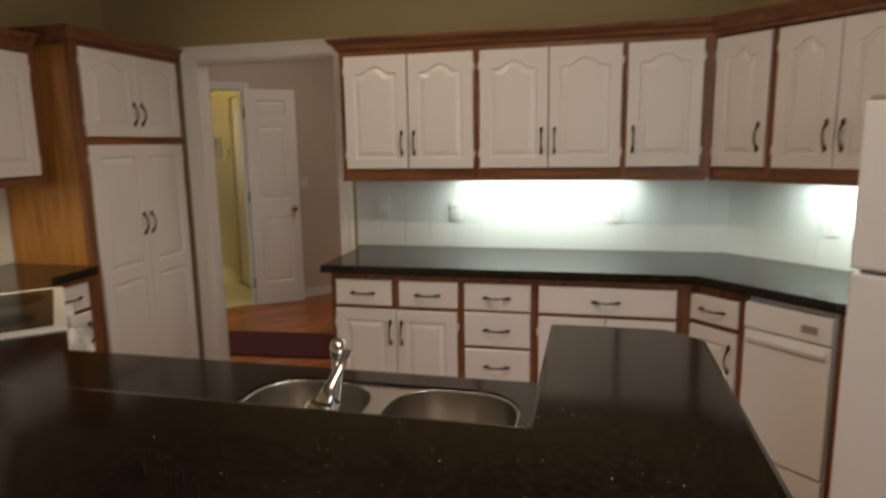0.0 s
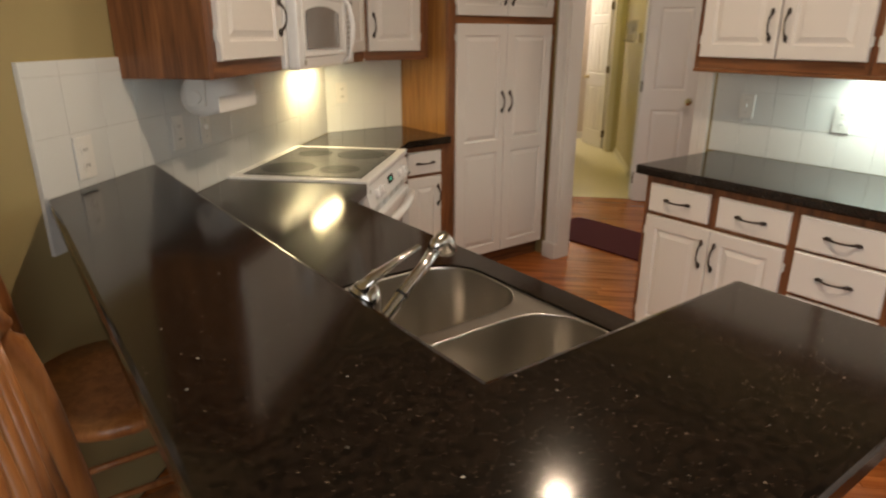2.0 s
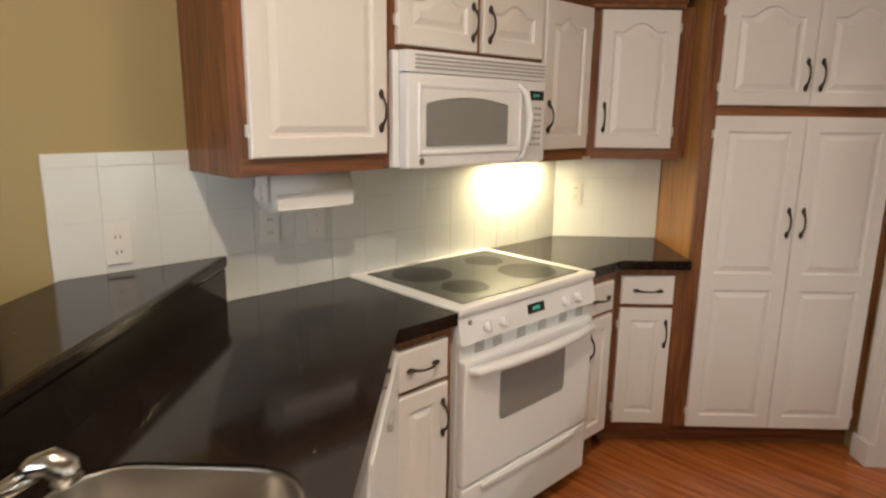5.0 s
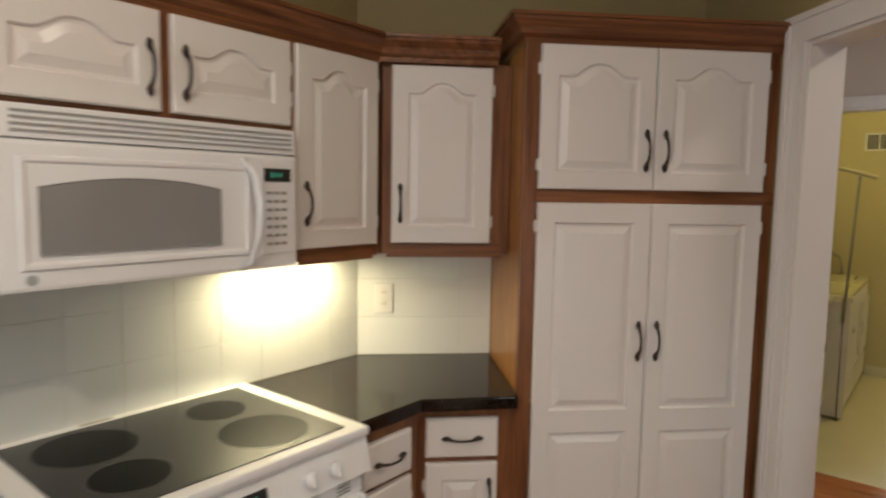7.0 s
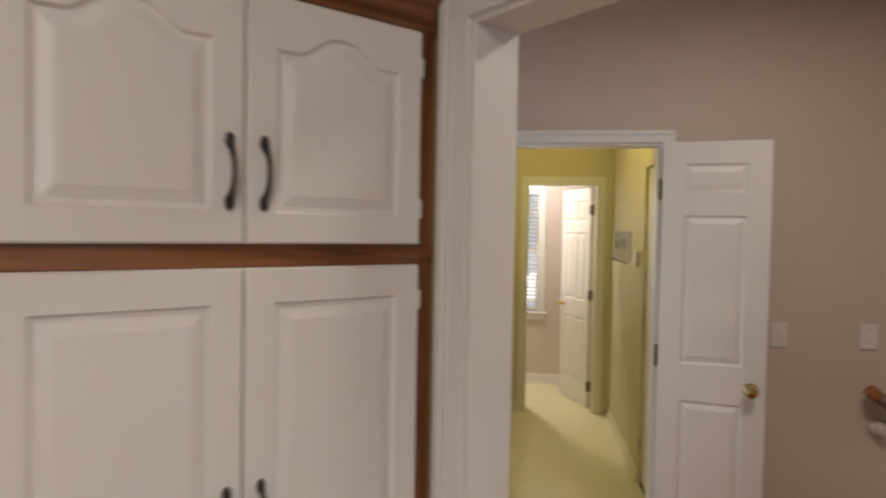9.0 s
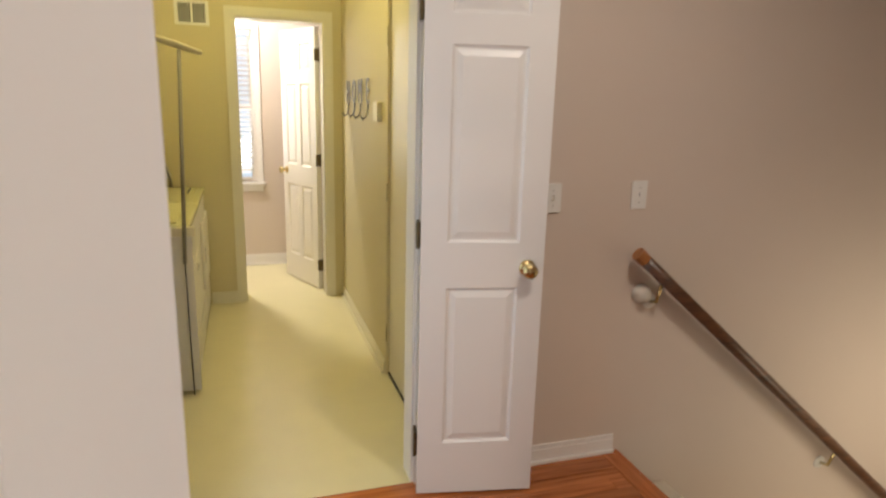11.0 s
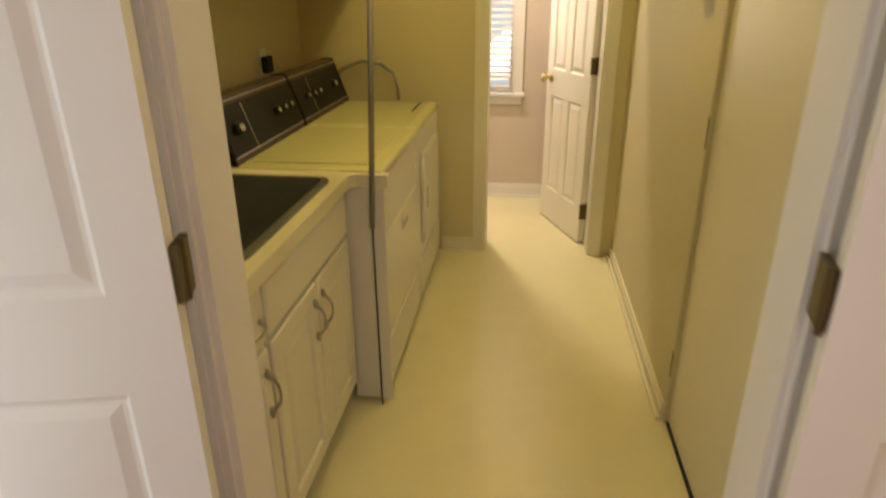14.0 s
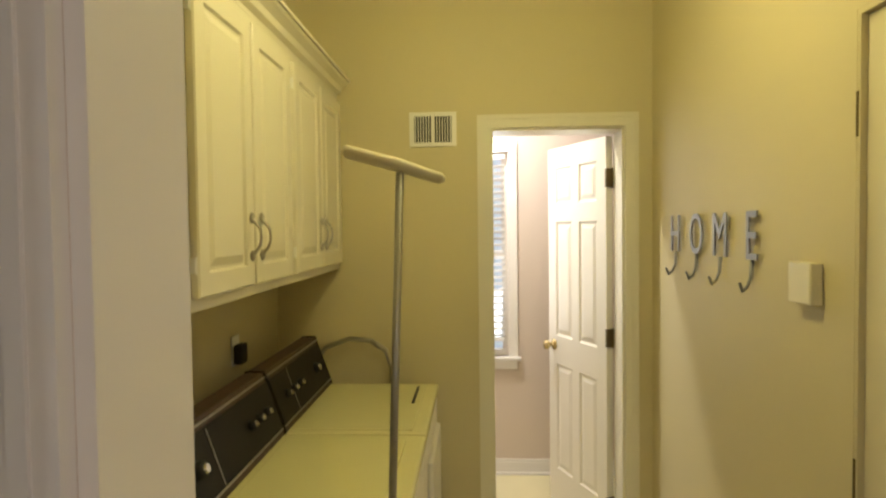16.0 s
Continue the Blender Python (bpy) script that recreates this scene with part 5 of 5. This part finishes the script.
for ins, z in ((0.0015, 0.8885), (0.004, 0.86), (0.008, 0.72), (0.022, 0.648), (0.06, 0.638)):
    rings.append([(*uv(u, v), z) for u, v in rounded(0.865 + ins, 1.335 - ins, 8.100 + ins, 8.730 - ins, 0.03, 4)])
part("bowl", ring_loft(B(), rings, False, True), M_SINKG, ls)
part("drain", lathe(B(), [(0.04, 0), (0.04, 0.004), (0.02, 0.002)], 18), M_CHROME, ls, "chrome drain", Matrix.Translation((*uv(1.1, 8.35), 0.639)))
solid("filler_panel", box(B(), 0, 0.135, 0.0, 0.018, 0.02, 0.836, 0.002), M_WASHW, "pale side panel beside the washer", "panel", m=at45(1.368, 8.822, 0, -45))


def machine(m, label, name):
    t = thing(name, label, "washing machine" if name == "washing_machine" else "dryer", m, "laundry machines")
    w = 0.700
    part("body", box(B(), 0, w, 0.0, 0.62, 0.045, 0.845, 0.008), M_WASHW, t)
    tp = part("top", box(B(), -0.003, w + 0.003, -0.008, 0.625, 0.846, 0.884, 0.012), M_WASH, t, "almond enamel top")
    if name == "washing_machine":
        part("front_panel", box(B(), 0.012, w - 0.012, -0.007, 0.0, 0.262, 0.640, 0.003), M_WASHW, t)
        gr = part("grip", box(B(), 0.30, 0.40, -0.015, -0.007, 0.565, 0.615, 0.003), M_WASHW, t, "moulded panel grip")
        part("grip_recess", box(B(), 0.312, 0.388, -0.0165, -0.015, 0.574, 0.598), M_APPG, gr)
        part("lid", box(B(), 0.06, w - 0.06, 0.055, 0.46, 0.880, 0.893, 0.004), M_WASH, tp, "almond lid")
    else:
        part("lint_cover", box(B(), 0.36, 0.62, 0.070, 0.082, 0.884, 0.8905), M_DARK, tp, "dark lint screen slot")
        part("lid", box(B(), 0.03, w - 0.03, 0.045, 0.47, 0.880, 0.8885, 0.003), M_WASH, tp, "almond lid")
        part("door", box(B(), 0.11, w - 0.11, -0.022, 0.0, 0.30, 0.74, 0.010), M_WASHW, t)
        part("door_grip", box(B(), 0.15, 0.19, -0.0245, -0.0215, 0.47, 0.57, 0.001), M_APPG, t, "grey door grip recess")
    con = part("console", prism(B(), [(0.0, 0.0), (0.135, 0.0), (0.135, 0.215), (0.075, 0.215)], 0, w), M_WALNUT, t, "dark walnut-grain control console", Matrix(((0, 0, 1, 0), (1, 0, 0, 0.485), (0, 1, 0, 0.8845), (0, 0, 0, 1))))
    ang = math.degrees(math.atan2(0.075, 0.215))
    cf = lambda x, z: pose(x, 0.485 + 0.075 * z / 0.215 - 0.001, 0.8845 + z, 90 - ang)
    part("face_panel", box(B(), 0.006, w - 0.006, 0.026, 0.197, 0, 0.004), M_GLOSSB, t, "black glossy face panel", cf(0, 0))
    for z in (0.022, 0.200):
        part("trim_strip", box(B(), 0.01, w - 0.01, -0.003, 0.003, 0.0, 0.006), M_NICKEL, t, "bright metal strip", cf(0, z))
    for x in ((0.10, 0.46, 0.53, 0.60) if name == "washing_machine" else (0.12, 0.20, 0.28, 0.54)):
        r = 0.023 if x in (0.10, 0.54) else 0.016
        k = part("dial", lathe(B(), [(r, 0.004), (r * 0.95, 0.020), (r * 0.7, 0.024)], 18), M_DARK, t, "dark dial with metal cap", cf(x, 0.105), True)
        part("dial_cap", lathe(B(), [(r * 0.62, 0.024), (r * 0.5, 0.029)], 16), M_CHROME, k)
    for x in (-0.004, w):
        part("end_cap", prism(B(), [(-0.004, 0.0), (0.138, 0.0), (0.138, 0.219), (0.073, 0.219)], 0, 0.004), M_GLOSSB, t, "black console end", Matrix(((0, 0, 1, x), (1, 0, 0, 0.485), (0, 1, 0, 0.8845), (0, 0, 0, 1))))
    part("divider", box(B(), 0.195, 0.200, 0.03, 0.19, 0.003, 0.006), M_NICKEL, t, m=cf(0, 0))
    part("kick_panel", box(B(), 0.01, w - 0.01, -0.010, 0.02, 0.06, 0.24, 0.006), M_WASHW, t)
    for x in (0.05, w - 0.05):
        for y in (0.05, 0.56):
            part("foot", lathe(B(), [(0.022, 0), (0.022, 0.02), (0.010, 0.046)], 10), M_DARK, t, m=Matrix.Translation((x, y, 0)))
    return t


machine(at45(1.485, 8.855, 0, 45), "almond-topped washing machine with dark console", "washing_machine")
machine(at45(1.485, 9.570, 0, 45), "almond-topped dryer with dark console", "dryer")
hs = thing("hose", "grey drain hose arching behind the dryer", "hose")
pp = [(*uv(0.90, 10.295), 0.96), (*uv(0.97, 10.300), 1.045), (*uv(1.08, 10.305), 1.085), (*uv(1.18, 10.305), 1.075), (*uv(1.25, 10.300), 1.03), (*uv(1.275, 10.300), 0.95), (*uv(1.275, 10.300), 0.888)]
part("tube", sweep(B(), pp, 0.0105, 12), M_NICKEL, hs, smooth=True)
part("nozzle", sweep(B(), [pp[3], pp[4]], 0.0125, 10), M_NICKEL, hs, smooth=True)
plate("outlet", "white laundry socket plate with dark plug", at45(0.732, 9.80, 1.130, 45))
solid("plug", box(B(), -0.035, 0.035, -0.045, -0.012, -0.045, 0.03, 0.008), M_DARK, "dark dryer plug in its socket", "plug", m=at45(0.728, 9.80, 1.125, 45))

mp = thing("mop", "upturned mop with grey pole and flat head", "mop")
part("pole", sweep(B(), [(*uv(1.466, 8.796), 0.705), (*uv(1.503, 8.802), 1.715)], 0.0095, 10), M_GALV, mp, smooth=True)
# no mop part: dark rod standing in for the shaded gap between panel and washer
part("grip", sweep(B(), [(*uv(1.467, 8.810), 0.0), (*uv(1.466, 8.797), 0.715)], 0.0030, 8), M_DARK, mp, "thin dark rod drawn for the shaded gap beside the washer", smooth=True)
hd = part("head", sweep(B(), [(*uv(1.375, 8.80), 1.765), (*uv(1.385, 8.80), 1.763), (*uv(1.49, 8.815), 1.735), (*uv(1.59, 8.83), 1.703), (*uv(1.60, 8.83), 1.700)], [0.010, 0.024, 0.027, 0.022, 0.008], 12, 0.55), M_MOP, mp, "cream flat mop head", smooth=True)

vg = thing("wall_vent", "white return-air grille in the laundry wall", "vent", at45(1.368, 10.353, 0, -45))
part("backing", box(B(), 0.012, 0.206, -0.002, 0, 1.985, 2.115), M_DARK, vg)
part("frame", box(box(box(box(box(B(), 0, 0.022, -0.008, 0, 1.972, 2.130), 0.196, 0.218, -0.008, 0, 1.972, 2.130), 0.022, 0.196, -0.008, 0, 1.972, 1.990), 0.022, 0.196, -0.008, 0, 2.112, 2.130), 0.104, 0.114, -0.008, -0.002, 1.990, 2.112), M_PLATE, vg)
for i in range(14):
    x = 0.026 + i * 0.0125
    part("slat", box(B(), x, x + 0.0035, -0.0065, -0.002, 1.990, 2.112), M_PLATE, vg)

wh = thing("wall_hooks", "grey metal letter hooks on the laundry wall", "hooks", at45(2.479, 9.985, 0, -135))
for ch, x in (("H", 0.0), ("O", 0.235), ("M", 0.455), ("E", 0.690)):
    cu = bpy.data.curves.new("letter", "FONT")
    cu.body, cu.size, cu.extrude, cu.align_x = ch, 0.205, 0.003, "CENTER"
    tmp = new("letter", cu)
    dg = bpy.context.evaluated_depsgraph_get()
    me = bpy.data.meshes.new_from_object(tmp.evaluated_get(dg))
    bpy.data.objects.remove(tmp)
    me.transform(Matrix.Diagonal((0.86, 1.02, 1.0, 1.0)))
    me.materials.clear()
    me.materials.append(M_ZINC)
    lt = part("letter", me, None, wh, "grey metal capital letter " + ch, pose(x, -0.012, 1.490, 90))
    part("hook", sweep(B(), [(x - 0.01, -0.006, 1.488), (x - 0.01, -0.010, 1.435), (x - 0.004, -0.022, 1.410), (x + 0.012, -0.042, 1.400), (x + 0.030, -0.058, 1.425)], [0.006, 0.005, 0.005, 0.005, 0.004], 8), M_ZINC, wh, smooth=True)
th = thing("thermostat_box", "white plastic wall box beside the hooks", "switch box", at45(2.479, 9.045, 0, -135))
part("cover", box(B(), 0, 0.105, -0.030, 0, 1.400, 1.500, 0.004), M_LAM, th)
part("side_label", box(B(), 0.101, 0.107, -0.028, -0.003, 1.405, 1.495), M_LAM, th)

# ---- tiles ----
def tiles(name, m, x0, x1, z0, z1, size, label, skip=(), cap=None, xoff=0.0):
    """Square glazed tiles on a grout bed; room side at y = 0."""
    t = thing(name, label, "backsplash", m, kind="structure")
    part("grout_bed", box(B(), x0, x1, 0.0030, 0.0135, z0, z1), M_GROUT, t)
    cache = {}
    z, row = z0, 0
    while z < z1 - 0.02:
        h = min(size, z1 - z)
        x = x0 - xoff
        while x < x1 - 0.01:
            xa, xb = max(x, x0), min(x + size, x1)
            if xb - xa > 0.012 and not any(a <= (xa + xb) / 2 <= b and lo <= z + h / 2 <= hi for a, b, lo, hi in skip):
                key = (round(xb - xa, 4), round(h, 4))
                if key not in cache:
                    g = 0.0007
                    cache[key] = as_mesh("tile", box(B(), g, key[0] - g, 0, 0.008, g, key[1] - g, 0.0009), M_TILE)
                part("tile", cache[key], None, t, m=Matrix.Translation((xa, 0.0, z)) @ pose(0, 0, 0, random.uniform(-0.07, 0.07), 0, random.uniform(-0.07, 0.07)))
            x += size
        z += size
        row += 1
    return t


tiles("wall_tiles_range", at45(0.2005, 3.160, 0, 45), 0.0, 2.2525, 0.914, 1.372, 0.1525, "glossy white square wall tiles behind the range", [(0.0, 0.49, 0.9, 1.06)], xoff=0.02)
tiles("wall_tiles_cap", at45(0.2005, 3.160, 0, 45), 0.0, 0.388, 1.372, 1.409, 0.1525, "narrow white cap tiles above the bar", xoff=0.02)
tiles("wall_tiles_corner", pose(3.970, 3.6855, 0), 0.0, 0.530, 0.914, 1.372, 0.1525, "glossy white square wall tiles beside the pantry", xoff=0.055)
tiles("wall_tiles_long", pose(5.3365, 2.035, 0, 0, 0, E90), 0.0, 2.09, 0.914, 1.372, 0.1525, "glossy white square wall tiles on the long wall")
tiles("wall_tiles_diagonal", at45(3.8085, 3.735, 0, -135), 0.0, 0.98, 0.914, 1.372, 0.1525, "glossy white square wall tiles on the diagonal wall")

# ---- floor strips ----
rnd = random.Random(4)
FL = thing("floor_strips", "varnished red-orange oak strip floor", "floor", kind="structure")
PWID = 0.066
cache = {}
rest = B()


for i in range(4, 117):
    v = 0.05 + i * PWID
    if v + PWID > 7.695:
        break
    near = v > 2.6
    ua, ub = 0.19, 3.222
    u = ua - rnd.uniform(0, 0.9)
    while u < ub:
        length = rnd.choice((0.85, 1.05, 1.25, 1.45))
        a, b = max(u, ua), min(u + length, ub)
        u += length
        if b - a < 0.03:
            continue
        if near:
            key = round(b - a, 2)
            if key not in cache:
                cache[key] = as_mesh("strip", box(B(), 0.0006, key - 0.0006, 0.0005, PWID - 0.0005, -0.012, 0.0, 0.0008), M_FLOOR)
            part("strip", cache[key], None, FL, m=at45(a, v, rnd.uniform(-0.0004, 0.0003), -45))
        else:
            c0 = [uv(*p) for p in ((a, v + 0.0005), (b - 0.001, v + 0.0005), (b - 0.001, v + PWID - 0.0005), (a, v + PWID - 0.0005))]
            vs = [rest.verts.new((*p, 0)) for p in c0]
            rest.faces.new(vs)
tagged(part("strip_field", rest, M_FLOOR, FL, "rest of the oak strip floor"), kind="stuff")
bm = B()
for i in range(4, 100):
    v = 0.05 + i * PWID
    if v < 6.48:
        end = 3.86 if v < 3.6 else min(v + 0.85, 4.85 - 0.389 * (v - 4.03))
        bm.faces.new([bm.verts.new((*uv(*p), -0.001)) for p in ((3.223, v), (end, v), (end, v + PWID - 0.001), (3.223, v + PWID - 0.001))])
tagged(part("strip_field", bm, M_FLOOR, FL, "rest of the oak strip floor"), kind="stuff")
